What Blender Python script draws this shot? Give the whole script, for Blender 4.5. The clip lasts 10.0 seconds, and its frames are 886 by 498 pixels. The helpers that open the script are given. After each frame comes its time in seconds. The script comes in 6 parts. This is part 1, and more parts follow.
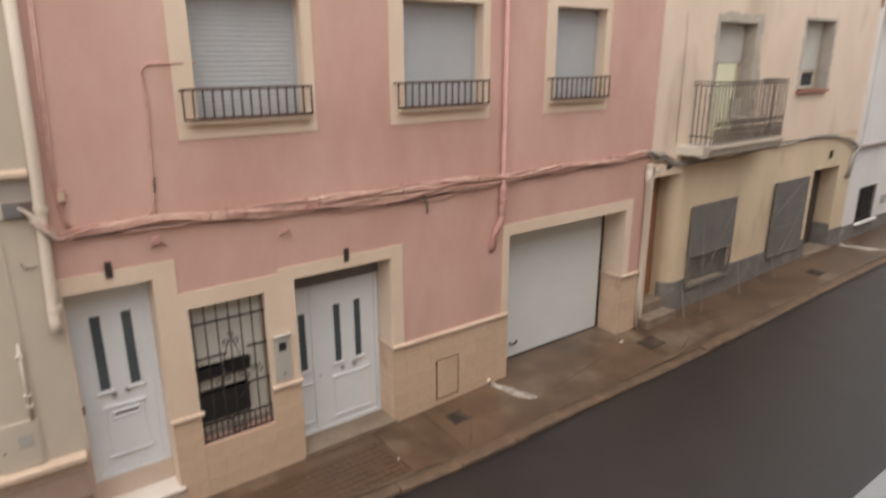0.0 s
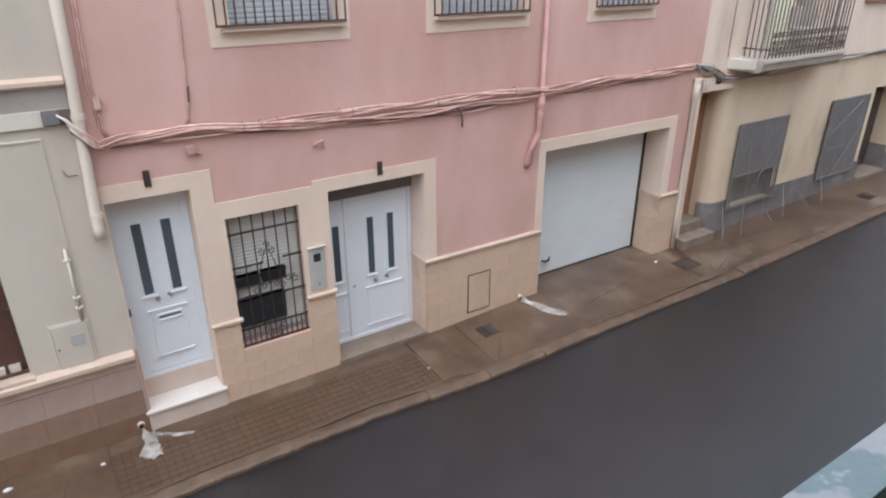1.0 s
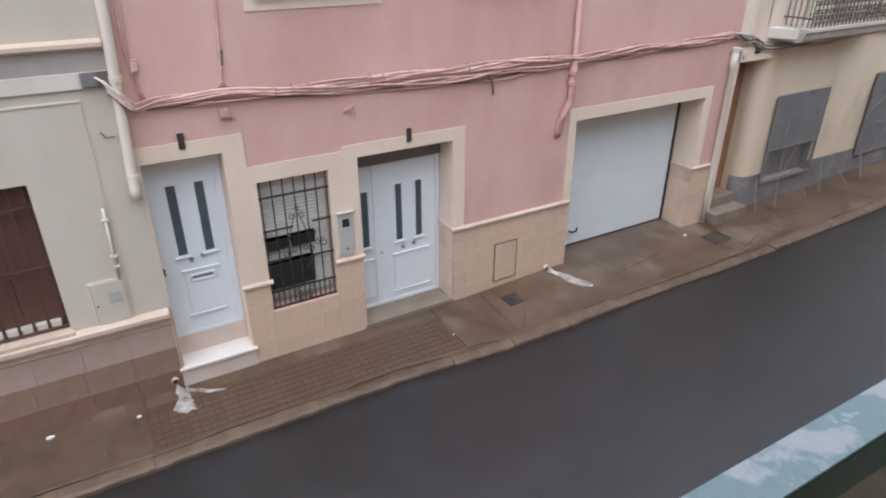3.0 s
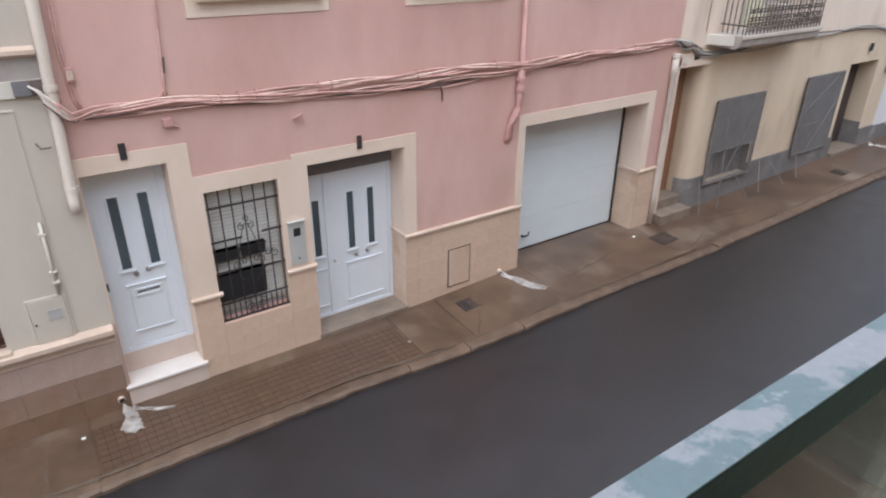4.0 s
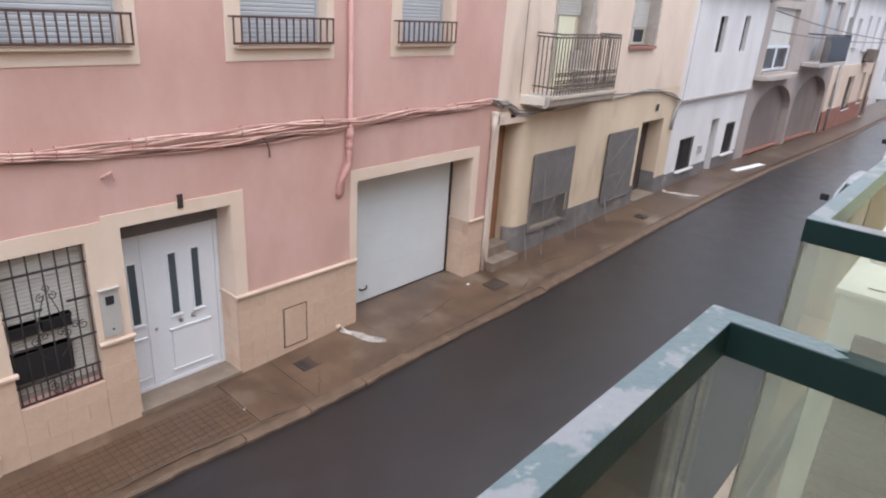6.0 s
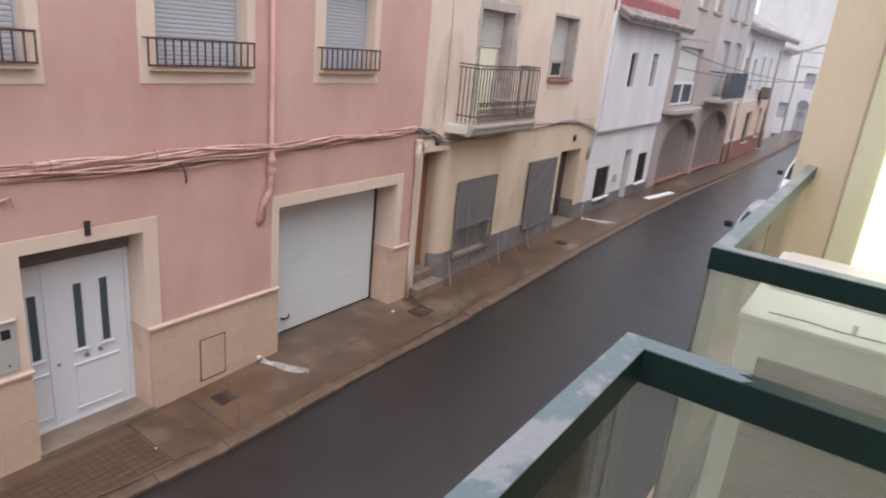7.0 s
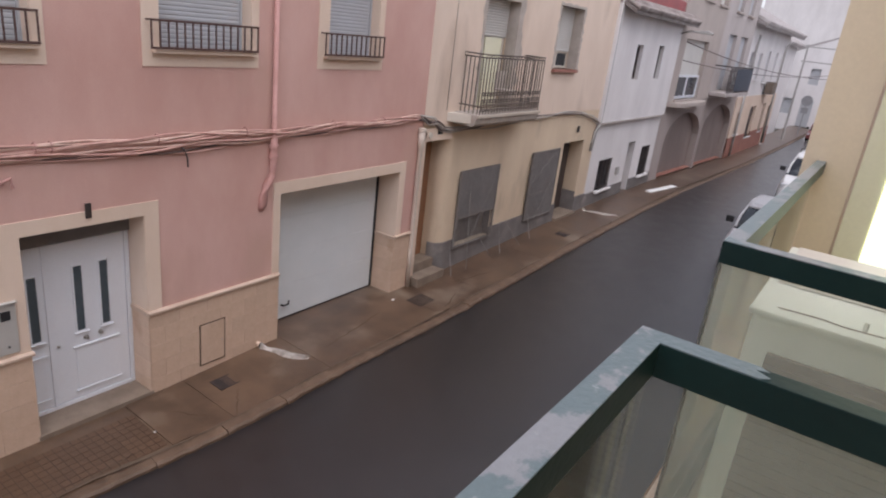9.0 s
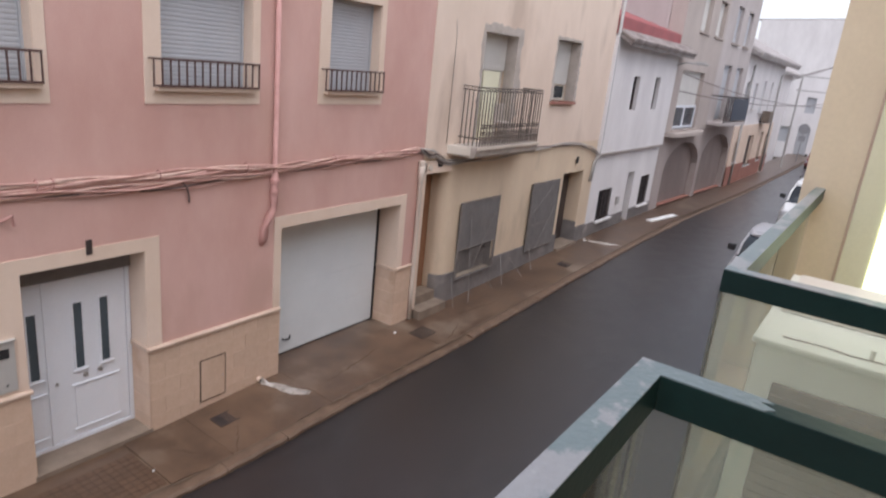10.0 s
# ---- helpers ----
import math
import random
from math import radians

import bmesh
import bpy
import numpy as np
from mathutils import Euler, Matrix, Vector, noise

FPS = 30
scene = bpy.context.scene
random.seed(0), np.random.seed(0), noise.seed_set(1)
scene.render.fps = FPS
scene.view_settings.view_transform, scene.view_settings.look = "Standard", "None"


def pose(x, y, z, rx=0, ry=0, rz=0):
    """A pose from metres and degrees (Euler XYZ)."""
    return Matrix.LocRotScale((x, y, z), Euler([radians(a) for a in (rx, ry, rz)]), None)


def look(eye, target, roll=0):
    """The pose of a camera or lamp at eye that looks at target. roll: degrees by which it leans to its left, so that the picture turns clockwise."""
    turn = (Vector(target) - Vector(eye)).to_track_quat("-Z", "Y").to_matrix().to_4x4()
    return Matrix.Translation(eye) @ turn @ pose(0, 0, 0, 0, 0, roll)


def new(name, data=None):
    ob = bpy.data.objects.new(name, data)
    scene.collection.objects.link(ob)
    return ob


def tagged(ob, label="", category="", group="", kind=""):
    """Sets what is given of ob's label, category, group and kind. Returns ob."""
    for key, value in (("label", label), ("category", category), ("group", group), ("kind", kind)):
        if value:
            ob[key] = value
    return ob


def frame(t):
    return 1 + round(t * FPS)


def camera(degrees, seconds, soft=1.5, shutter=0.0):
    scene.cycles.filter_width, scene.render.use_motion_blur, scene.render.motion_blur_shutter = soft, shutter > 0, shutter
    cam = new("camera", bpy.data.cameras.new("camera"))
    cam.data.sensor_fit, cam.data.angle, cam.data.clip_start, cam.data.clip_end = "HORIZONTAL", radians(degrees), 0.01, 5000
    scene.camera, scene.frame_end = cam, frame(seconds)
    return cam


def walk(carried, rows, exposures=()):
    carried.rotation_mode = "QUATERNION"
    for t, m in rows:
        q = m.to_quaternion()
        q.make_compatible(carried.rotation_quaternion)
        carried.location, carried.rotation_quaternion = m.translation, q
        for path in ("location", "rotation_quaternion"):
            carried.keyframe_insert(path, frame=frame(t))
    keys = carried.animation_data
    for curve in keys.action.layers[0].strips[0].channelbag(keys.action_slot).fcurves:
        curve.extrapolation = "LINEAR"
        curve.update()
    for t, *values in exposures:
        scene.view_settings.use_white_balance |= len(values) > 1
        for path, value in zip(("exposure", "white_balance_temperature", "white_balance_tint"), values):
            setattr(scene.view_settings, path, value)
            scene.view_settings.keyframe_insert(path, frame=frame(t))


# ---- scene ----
cam = camera(69.3, 10.0, soft=2.0, shutter=0.5)
PATH = [
    (0, (-2.565, -7.178, 4.885), (-1.43, -5.635, 4.31), -0.2),
    (0.5, (-2.492, -7.178, 4.881), (-1.502, -5.627, 4.097), 0.7),
    (1, (-2.509, -7.173, 4.883), (-1.52, -5.642, 4.059), -0.1),
    (1.5, (-2.567, -7.176, 4.869), (-1.736, -5.613, 3.939), -0.5),
    (2, (-2.577, -7.204, 4.881), (-1.776, -5.627, 3.947), -0.0),
    (2.5, (-2.558, -7.21, 4.885), (-1.72, -5.644, 3.965), -0.1),
    (4, (-2.53, -7.226, 4.861), (-1.508, -5.753, 3.974), 0.6),
    (4.5, (-2.492, -7.231, 4.903), (-1.381, -5.809, 4.041), 1.0),
    (5, (-2.454, -7.244, 4.887), (-1.164, -5.931, 4.105), 2.0),
    (6.5, (-2.421, -7.272, 4.9), (-0.935, -6.125, 4.208), 4.7),
    (7, (-2.411, -7.267, 4.901), (-0.826, -6.223, 4.272), 5.7),
    (7.5, (-2.407, -7.257, 4.9), (-0.798, -6.237, 4.29), 6.1),
    (8, (-2.396, -7.246, 4.903), (-0.789, -6.22, 4.299), 6.0),
    (8.5, (-2.409, -7.241, 4.899), (-0.804, -6.224, 4.276), 6.9),
    (9, (-2.406, -7.235, 4.889), (-0.827, -6.2, 4.229), 6.8),
    (9.5, (-2.409, -7.241, 4.89), (-0.849, -6.184, 4.22), 6.4),
    (10, (-2.385, -7.237, 4.886), (-0.79, -6.171, 4.319), 5.9),
]
walk(cam, [(t, look(eye, target, roll)) for t, eye, target, roll in PATH],
     [(0.0, 0.62, 7000, 9), (0.5, 0.95, 5850, 7), (1.0, 0.94, 5750, 7), (2.5, 0.92, 5640, 7), (5.0, 1.0, 5850, 9), (6.5, 1.03, 6050, 12), (7.0, 0.76, 6200, 14), (7.5, 0.23, 6450, 17), (8.0, 0.25, 6400, 17), (9.0, 0.44, 6250, 17), (9.5, 0.55, 6230, 16), (10.0, 0.62, 6200, 15)])

# ---- world, sun, exposure ----
world = bpy.data.worlds.new("overcast_sky")
scene.world = world
world.use_nodes = True
wn, wl = world.node_tree.nodes, world.node_tree.links
sky = wn.new("ShaderNodeTexSky")
sky.sky_type, sky.sun_disc = "NISHITA", False
sky.sun_elevation, sky.sun_rotation = radians(70), radians(227)
sky.air_density, sky.dust_density = 1.0, 1.5
grey = wn.new("ShaderNodeHueSaturation")
grey.inputs["Saturation"].default_value = 0.25
wl.new(sky.outputs["Color"], grey.inputs["Color"])
wl.new(grey.outputs["Color"], wn["Background"].inputs["Color"])
wn["Background"].inputs["Strength"].default_value = 0.15
sun = new("sun", bpy.data.lights.new("sun", "SUN"))
sun.data.energy, sun.data.angle, sun.data.color = 1.5, radians(80), (1.0, 0.98, 0.96)
sun.matrix_world = look((-4.5, -10, 28), (3, -3, 0))


# ---- materials ----
def mat(name, a, b=None, rough=0.8, scale=1.5, fine=60.0, bump=0.15, streak=1.0, metal=0.0, vary=0.0, grain=0.06, spot=None, rough2=None, edge=(0.35, 0.65)):
    """Two colours mixed by broad stains, a fine grain over them, and a relief."""
    m = bpy.data.materials.new(name)
    m.use_nodes = True
    n, l = m.node_tree.nodes, m.node_tree.links
    bs = n["Principled BSDF"]
    b = b or tuple(c * 0.85 for c in a)
    co = n.new("ShaderNodeTexCoord")
    mp = n.new("ShaderNodeMapping")
    mp.inputs["Scale"].default_value = (1, 1, streak)
    l.new(co.outputs["Object"], mp.inputs["Vector"])
    n1 = n.new("ShaderNodeTexNoise")
    n1.inputs["Scale"].default_value, n1.inputs["Detail"].default_value, n1.inputs["Roughness"].default_value = scale, 6, 0.62
    l.new(mp.outputs["Vector"], n1.inputs["Vector"])
    ramp = n.new("ShaderNodeValToRGB")
    ramp.color_ramp.elements[0].position, ramp.color_ramp.elements[1].position = edge
    ramp.color_ramp.elements[0].color, ramp.color_ramp.elements[1].color = (*b, 1), (*a, 1)
    l.new(n1.outputs["Fac"], ramp.inputs["Fac"])
    n2 = n.new("ShaderNodeTexNoise")
    n2.inputs["Scale"].default_value, n2.inputs["Detail"].default_value = fine, 4
    l.new(co.outputs["Object"], n2.inputs["Vector"])
    mr = n.new("ShaderNodeMapRange")
    mr.inputs["From Min"].default_value, mr.inputs["From Max"].default_value = 0.25, 0.75
    mr.inputs["To Min"].default_value, mr.inputs["To Max"].default_value = 1 - grain, 1 + grain
    l.new(n2.outputs["Fac"], mr.inputs["Value"])
    mul = n.new("ShaderNodeVectorMath")
    mul.operation = "SCALE"
    l.new(ramp.outputs["Color"], mul.inputs[0])
    l.new(mr.outputs["Result"], mul.inputs["Scale"])
    out = mul.outputs["Vector"]
    if vary:
        info = n.new("ShaderNodeObjectInfo")
        vr = n.new("ShaderNodeMapRange")
        vr.inputs["To Min"].default_value, vr.inputs["To Max"].default_value = 1 - vary, 1 + vary
        l.new(info.outputs["Random"], vr.inputs["Value"])
        mv = n.new("ShaderNodeVectorMath")
        mv.operation = "SCALE"
        l.new(out, mv.inputs[0])
        l.new(vr.outputs["Result"], mv.inputs["Scale"])
        out = mv.outputs["Vector"]
    if spot:
        n3 = n.new("ShaderNodeTexNoise")
        n3.inputs["Scale"].default_value, n3.inputs["Detail"].default_value = spot[1], 8
        l.new(mp.outputs["Vector"], n3.inputs["Vector"])
        r3 = n.new("ShaderNodeMapRange")
        r3.inputs["From Min"].default_value, r3.inputs["From Max"].default_value = spot[2], spot[2] + 0.12
        l.new(n3.outputs["Fac"], r3.inputs["Value"])
        mx = n.new("ShaderNodeMix")
        mx.data_type = "RGBA"
        l.new(r3.outputs["Result"], mx.inputs["Factor"])
        l.new(out, mx.inputs["A"])
        mx.inputs["B"].default_value = (*spot[0], 1)
        out = mx.outputs["Result"]
    l.new(out, bs.inputs["Base Color"])
    bs.inputs["Metallic"].default_value = metal
    rr = n.new("ShaderNodeMapRange")
    rr.inputs["To Min"].default_value = max(0.03, rough - 0.08) if rough2 is None else rough2
    rr.inputs["To Max"].default_value = min(1, rough + 0.08) if rough2 is None else rough
    l.new(n1.outputs["Fac"], rr.inputs["Value"])
    l.new(rr.outputs["Result"], bs.inputs["Roughness"])
    if bump:
        bp = n.new("ShaderNodeBump")
        bp.inputs["Strength"].default_value, bp.inputs["Distance"].default_value = bump, 0.01
        l.new(n2.outputs["Fac"], bp.inputs["Height"])
        l.new(bp.outputs["Normal"], bs.inputs["Normal"])
    return m


PINK = mat("pink_render", (0.63, 0.405, 0.35), (0.54, 0.318, 0.268), 0.85, 0.8, 90, 0.35, 0.5, grain=0.07, spot=((0.545, 0.345, 0.285), 0.9, 0.56))
PINKGREY = mat("pink_painted_metal", (0.54, 0.30, 0.27), (0.45, 0.24, 0.21), 0.7, 4, 50, 0.1)
CREAM = mat("cream_render", (0.73, 0.585, 0.475), (0.67, 0.52, 0.405), 0.85, 1.2, 90, 0.3, 0.5, grain=0.06)
STONE = mat("beige_stone_tile", (0.66, 0.495, 0.38), (0.54, 0.38, 0.27), 0.42, 1.6, 40, 0.08, 0.7, vary=0.05, grain=0.05, spot=((0.47, 0.295, 0.19), 1.5, 0.54))
LEDGE = mat("cream_stone_ledge", (0.62, 0.475, 0.375), (0.52, 0.385, 0.295), 0.5, 4, 60, 0.1)
LEFTWALL = mat("pale_cream_render", (0.56, 0.49, 0.41), (0.48, 0.41, 0.34), 0.88, 0.9, 90, 0.12, 0.4, grain=0.03, spot=((0.46, 0.39, 0.325), 0.7, 0.58))
LEFTWHITE = mat("off_white_render", (0.64, 0.58, 0.50), (0.57, 0.51, 0.43), 0.85, 1.5, 80, 0.2, 0.5)
GREYBAND = mat("grey_render", (0.40, 0.35, 0.32), (0.33, 0.29, 0.26), 0.85, 1.5, 80, 0.2)
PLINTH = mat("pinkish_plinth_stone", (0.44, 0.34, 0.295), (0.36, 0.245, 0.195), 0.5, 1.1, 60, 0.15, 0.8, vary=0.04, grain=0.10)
YELLOW = mat("pale_yellow_render", (0.70, 0.565, 0.41), (0.61, 0.48, 0.345), 0.88, 0.9, 80, 0.3, 0.4, grain=0.07, spot=((0.50, 0.40, 0.29), 1.1, 0.58))
YELLOWUP = mat("cream_yellow_render", (0.76, 0.62, 0.51), (0.67, 0.535, 0.43), 0.88, 0.8, 80, 0.2, 0.35, grain=0.05, spot=((0.55, 0.43, 0.34), 0.8, 0.56))
GREYDADO = mat("grey_cement_dado", (0.22, 0.20, 0.19), (0.15, 0.135, 0.13), 0.7, 2.0, 60, 0.3, spot=((0.30, 0.27, 0.25), 1.4, 0.6))
STEPCEMENT = mat("wet_step_cement", (0.25, 0.195, 0.15), (0.18, 0.135, 0.10), 0.6, 3, 60, 0.3)
BARECEMENT = mat("bare_cement", (0.50, 0.44, 0.39), (0.38, 0.33, 0.285), 0.9, 3, 60, 0.4)
WHITEWALL = mat("whitewashed_render", (0.76, 0.73, 0.72), (0.66, 0.63, 0.62), 0.88, 0.9, 70, 0.3, 0.4, grain=0.05)
BEIGEWALL = mat("beige_render", (0.47, 0.405, 0.365), (0.40, 0.34, 0.305), 0.88, 0.8, 70, 0.3, 0.4)
MAUVEWALL = mat("greyish_render", (0.50, 0.45, 0.43), (0.42, 0.37, 0.35), 0.88, 0.8, 70, 0.3, 0.4)
BROWNGREY = mat("brownish_grey_render", (0.40, 0.34, 0.315), (0.33, 0.275, 0.25), 0.88, 0.8, 70, 0.3, 0.4)
# Darker brown with the arcade's inner shade in it
ARCADEBACK = mat("shaded_arcade_brown", (0.27, 0.215, 0.195), (0.21, 0.165, 0.15), 0.85, 0.8, 70, 0.3, 0.4)
REDDADO = mat("red_brown_dado", (0.36, 0.17, 0.13), (0.28, 0.12, 0.09), 0.75, 2, 60, 0.2)
ASPHALT = mat("wet_asphalt", (0.0150, 0.0130, 0.0150), (0.0085, 0.0075, 0.0087), 0.50, 2.6, 85, 0.6, grain=0.6, rough2=0.25)
_b = ASPHALT.node_tree.nodes["Principled BSDF"]
_b.inputs["Coat Weight"].default_value, _b.inputs["Coat Roughness"].default_value = 0.85, 0.24
_bump = [n for n in ASPHALT.node_tree.nodes if n.bl_idname == "ShaderNodeBump"][0]
ASPHALT.node_tree.links.new(_bump.outputs["Normal"], _b.inputs["Coat Normal"])
PAVE = mat("wet_concrete_paving", (0.130, 0.078, 0.047), (0.064, 0.037, 0.022), 0.55, 1.6, 70, 0.3, grain=0.14, spot=((0.175, 0.130, 0.094), 0.8, 0.58), rough2=0.3)
_b = PAVE.node_tree.nodes["Principled BSDF"]
_b.inputs["Coat Weight"].default_value, _b.inputs["Coat Roughness"].default_value = 0.5, 0.32
PAVETILE = mat("wet_paving_tile", (0.142, 0.083, 0.050), (0.080, 0.046, 0.028), 0.5, 1.8, 80, 0.3, grain=0.14, vary=0.10, rough2=0.28)
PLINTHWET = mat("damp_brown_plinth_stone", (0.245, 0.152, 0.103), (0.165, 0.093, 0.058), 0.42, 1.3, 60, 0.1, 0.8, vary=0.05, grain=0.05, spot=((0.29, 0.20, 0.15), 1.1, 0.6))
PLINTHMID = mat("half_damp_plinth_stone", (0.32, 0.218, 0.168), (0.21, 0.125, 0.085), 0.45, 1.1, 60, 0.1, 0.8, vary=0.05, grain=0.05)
TILEBED = mat("dark_wet_grout", (0.068, 0.041, 0.026), (0.048, 0.029, 0.018), 0.6, 6, 60, 0.3)
JOINT = mat("dirty_joint", (0.13, 0.09, 0.06), (0.09, 0.06, 0.04), 0.8, 6, 60, 0.3)
KERB = mat("worn_kerbstone", (0.150, 0.096, 0.062), (0.082, 0.050, 0.032), 0.55, 1.6, 50, 0.5, vary=0.12, grain=0.15)
FARGROUND = mat("far_ground", (0.20, 0.17, 0.14), (0.14, 0.12, 0.10), 0.8, 0.2, 5, 0.2)
OURWALL = mat("cream_lime_render", (0.74, 0.63, 0.47), (0.69, 0.575, 0.42), 0.85, 1.2, 45, 0.05, grain=0.03)
LIMEWALL = mat("pale_lime_render", (0.74, 0.72, 0.54), (0.68, 0.66, 0.48), 0.8, 1.2, 45, 0.05, grain=0.03)
PVC = mat("white_pvc", (0.74, 0.76, 0.80), (0.71, 0.73, 0.77), 0.35, 2, 40, 0.02, grain=0.02)
GARAGEWHITE = mat("white_sectional_panel", (0.70, 0.73, 0.74), (0.66, 0.69, 0.70), 0.45, 1.5, 120, 0.12, grain=0.03)
MARBLE = mat("white_marble", (0.72, 0.66, 0.61), (0.66, 0.59, 0.53), 0.35, 1.5, 40, 0.05, grain=0.04)
RISER = mat("cream_stone_riser", (0.62, 0.51, 0.44), (0.55, 0.44, 0.37), 0.5, 2, 50, 0.05, grain=0.05)
STRIPGREY = mat("dark_grey_strip", (0.19, 0.178, 0.182), (0.15, 0.14, 0.143), 0.5, 3, 50, 0.05, grain=0.04)
PANEGREY = mat("grey_obscured_glass", (0.085, 0.105, 0.12), (0.07, 0.088, 0.10), 0.15, 2, 40, 0.0, grain=0.02)
DARKGLASS = mat("dark_glass", (0.035, 0.045, 0.055), (0.025, 0.03, 0.04), 0.12, 2, 40, 0.0, grain=0.02)
BLACK = mat("black_rubber", (0.02, 0.02, 0.022), None, 0.6, 4, 60, 0.1)
IRON = mat("black_iron", (0.035, 0.028, 0.028), (0.055, 0.04, 0.035), 0.5, 12, 80, 0.2)
BROWNIRON = mat("brown_painted_iron", (0.10, 0.055, 0.045), (0.07, 0.035, 0.03), 0.5, 12, 80, 0.2)
RUSTIRON = mat("rusty_grey_iron", (0.135, 0.11, 0.095), (0.085, 0.066, 0.056), 0.65, 8, 70, 0.3)
SCREENIRON = mat("dull_grey_iron", (0.23, 0.205, 0.19), (0.16, 0.14, 0.13), 0.65, 8, 70, 0.3)
SHUTTER = mat("grey_shutter", (0.46, 0.47, 0.49), (0.42, 0.43, 0.45), 0.5, 1.5, 60, 0.05, grain=0.03)
SHUTTERWHITE = mat("white_shutter", (0.66, 0.64, 0.60), (0.60, 0.58, 0.54), 0.55, 1.5, 60, 0.05)
BROWNSHUTTER = mat("brown_shutter", (0.135, 0.062, 0.047), (0.105, 0.047, 0.035), 0.55, 2.5, 60, 0.1)
WOOD = mat("varnished_brown_wood", (0.30, 0.15, 0.08), (0.22, 0.10, 0.05), 0.45, 3, 50, 0.1, 0.2)
DARKWOOD = mat("dark_wood", (0.07, 0.05, 0.045), (0.05, 0.035, 0.03), 0.55, 3, 50, 0.1, 0.2)
ALUMINIUM = mat("satin_aluminium", (0.55, 0.53, 0.50), (0.50, 0.48, 0.45), 0.45, 3, 80, 0.05, metal=0.2)
STEEL = mat("brushed_steel", (0.50, 0.48, 0.46), (0.44, 0.42, 0.40), 0.35, 3, 80, 0.05, metal=0.9)
CREAMPIPE = mat("cream_painted_pipe", (0.68, 0.585, 0.50), (0.62, 0.52, 0.43), 0.5, 2, 50, 0.03, 0.4, grain=0.04)
GREYPLASTIC = mat("grey_plastic", (0.42, 0.40, 0.38), (0.36, 0.34, 0.32), 0.5, 3, 50, 0.05)
CABLE = mat("pink_painted_cable", (0.62, 0.39, 0.33), (0.48, 0.26, 0.22), 0.65, 7, 60, 0.15)
# Lighter copy of CABLE: the lit cable tops are put into its colour
CABLELIGHT = mat("lit_pink_cable", (0.74, 0.54, 0.45), (0.56, 0.35, 0.29), 0.65, 9, 60, 0.15)
CABLEDARK = mat("dark_cable", (0.10, 0.075, 0.07), (0.16, 0.11, 0.10), 0.6, 7, 60, 0.15)
GREYCABLE = mat("grey_cable", (0.46, 0.42, 0.38), (0.34, 0.30, 0.27), 0.6, 7, 60, 0.15)
NET = mat("grey_screen_mesh", (0.20, 0.19, 0.185), (0.15, 0.14, 0.137), 0.75, 1.4, 140, 0.4, grain=0.3)
STRAND = mat("pale_plastic_strand", (0.26, 0.24, 0.225), (0.19, 0.175, 0.165), 0.5, 6, 60, 0.05)
# Pale yellow that holds the bright glare of the balcony door's glass
BRIGHTBOARD = mat("pale_yellow_pane_glare", (0.84, 0.82, 0.62), (0.80, 0.78, 0.58), 0.25, 2, 40, 0.02)
ROOFTILE = mat("weathered_clay_tile", (0.30, 0.265, 0.25), (0.15, 0.12, 0.11), 0.85, 2, 30, 0.3, vary=0.15)
REDROOF = mat("red_painted_roofing", (0.36, 0.095, 0.095), (0.27, 0.07, 0.07), 0.6, 1.5, 30, 0.2)
FARROOF = mat("pale_grey_roof_tile", (0.40, 0.37, 0.36), (0.30, 0.27, 0.26), 0.85, 1.5, 20, 0.3)
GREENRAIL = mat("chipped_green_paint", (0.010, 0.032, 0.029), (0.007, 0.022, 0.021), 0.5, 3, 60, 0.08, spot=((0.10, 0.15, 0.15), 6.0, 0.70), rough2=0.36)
# Flaked primer, its colour also lightened for the sky's sheen on top
RAILTOP = mat("flaked_primer_and_sheen_on_rail", (0.28, 0.285, 0.30), (0.15, 0.195, 0.205), 0.5, 5, 70, 0.3, spot=((0.66, 0.66, 0.67), 15, 0.68), rough2=0.25, edge=(0.50, 0.535))
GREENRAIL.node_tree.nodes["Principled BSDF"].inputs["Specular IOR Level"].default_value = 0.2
ACWHITE = mat("off_white_metal_casing", (0.84, 0.82, 0.76), (0.76, 0.74, 0.67), 0.5, 2, 50, 0.05)
ACBROWN = mat("brown_louvre", (0.20, 0.158, 0.125), (0.15, 0.115, 0.09), 0.6, 3, 50, 0.1)
SILVER = mat("silver_car_paint", (0.42, 0.42, 0.44), (0.38, 0.38, 0.40), 0.28, 1, 40, 0.0, grain=0.02)
WHITECAR = mat("white_car_paint", (0.78, 0.78, 0.78), (0.74, 0.74, 0.74), 0.25, 1, 40, 0.0, grain=0.02)
REDCAR = mat("dark_red_car_paint", (0.20, 0.05, 0.05), (0.17, 0.04, 0.04), 0.3, 1, 40, 0.0, grain=0.02)
LENS = mat("clear_lamp_lens", (0.65, 0.66, 0.68), (0.5, 0.5, 0.52), 0.15, 3, 40, 0.0)
SPILL = mat("foaming_rain_water", (0.62, 0.58, 0.54), (0.46, 0.40, 0.35), 0.3, 6, 60, 0.3)
PAPER = mat("white_paper", (0.8, 0.79, 0.77), None, 0.8, 10, 60, 0.1)
BLUECLOTH = mat("dark_blue_tarp", (0.06, 0.075, 0.10), (0.04, 0.05, 0.07), 0.6, 2, 30, 0.2)
SIGNGREY = mat("grey_sign_back", (0.30, 0.30, 0.31), None, 0.5, 4, 40, 0.05)


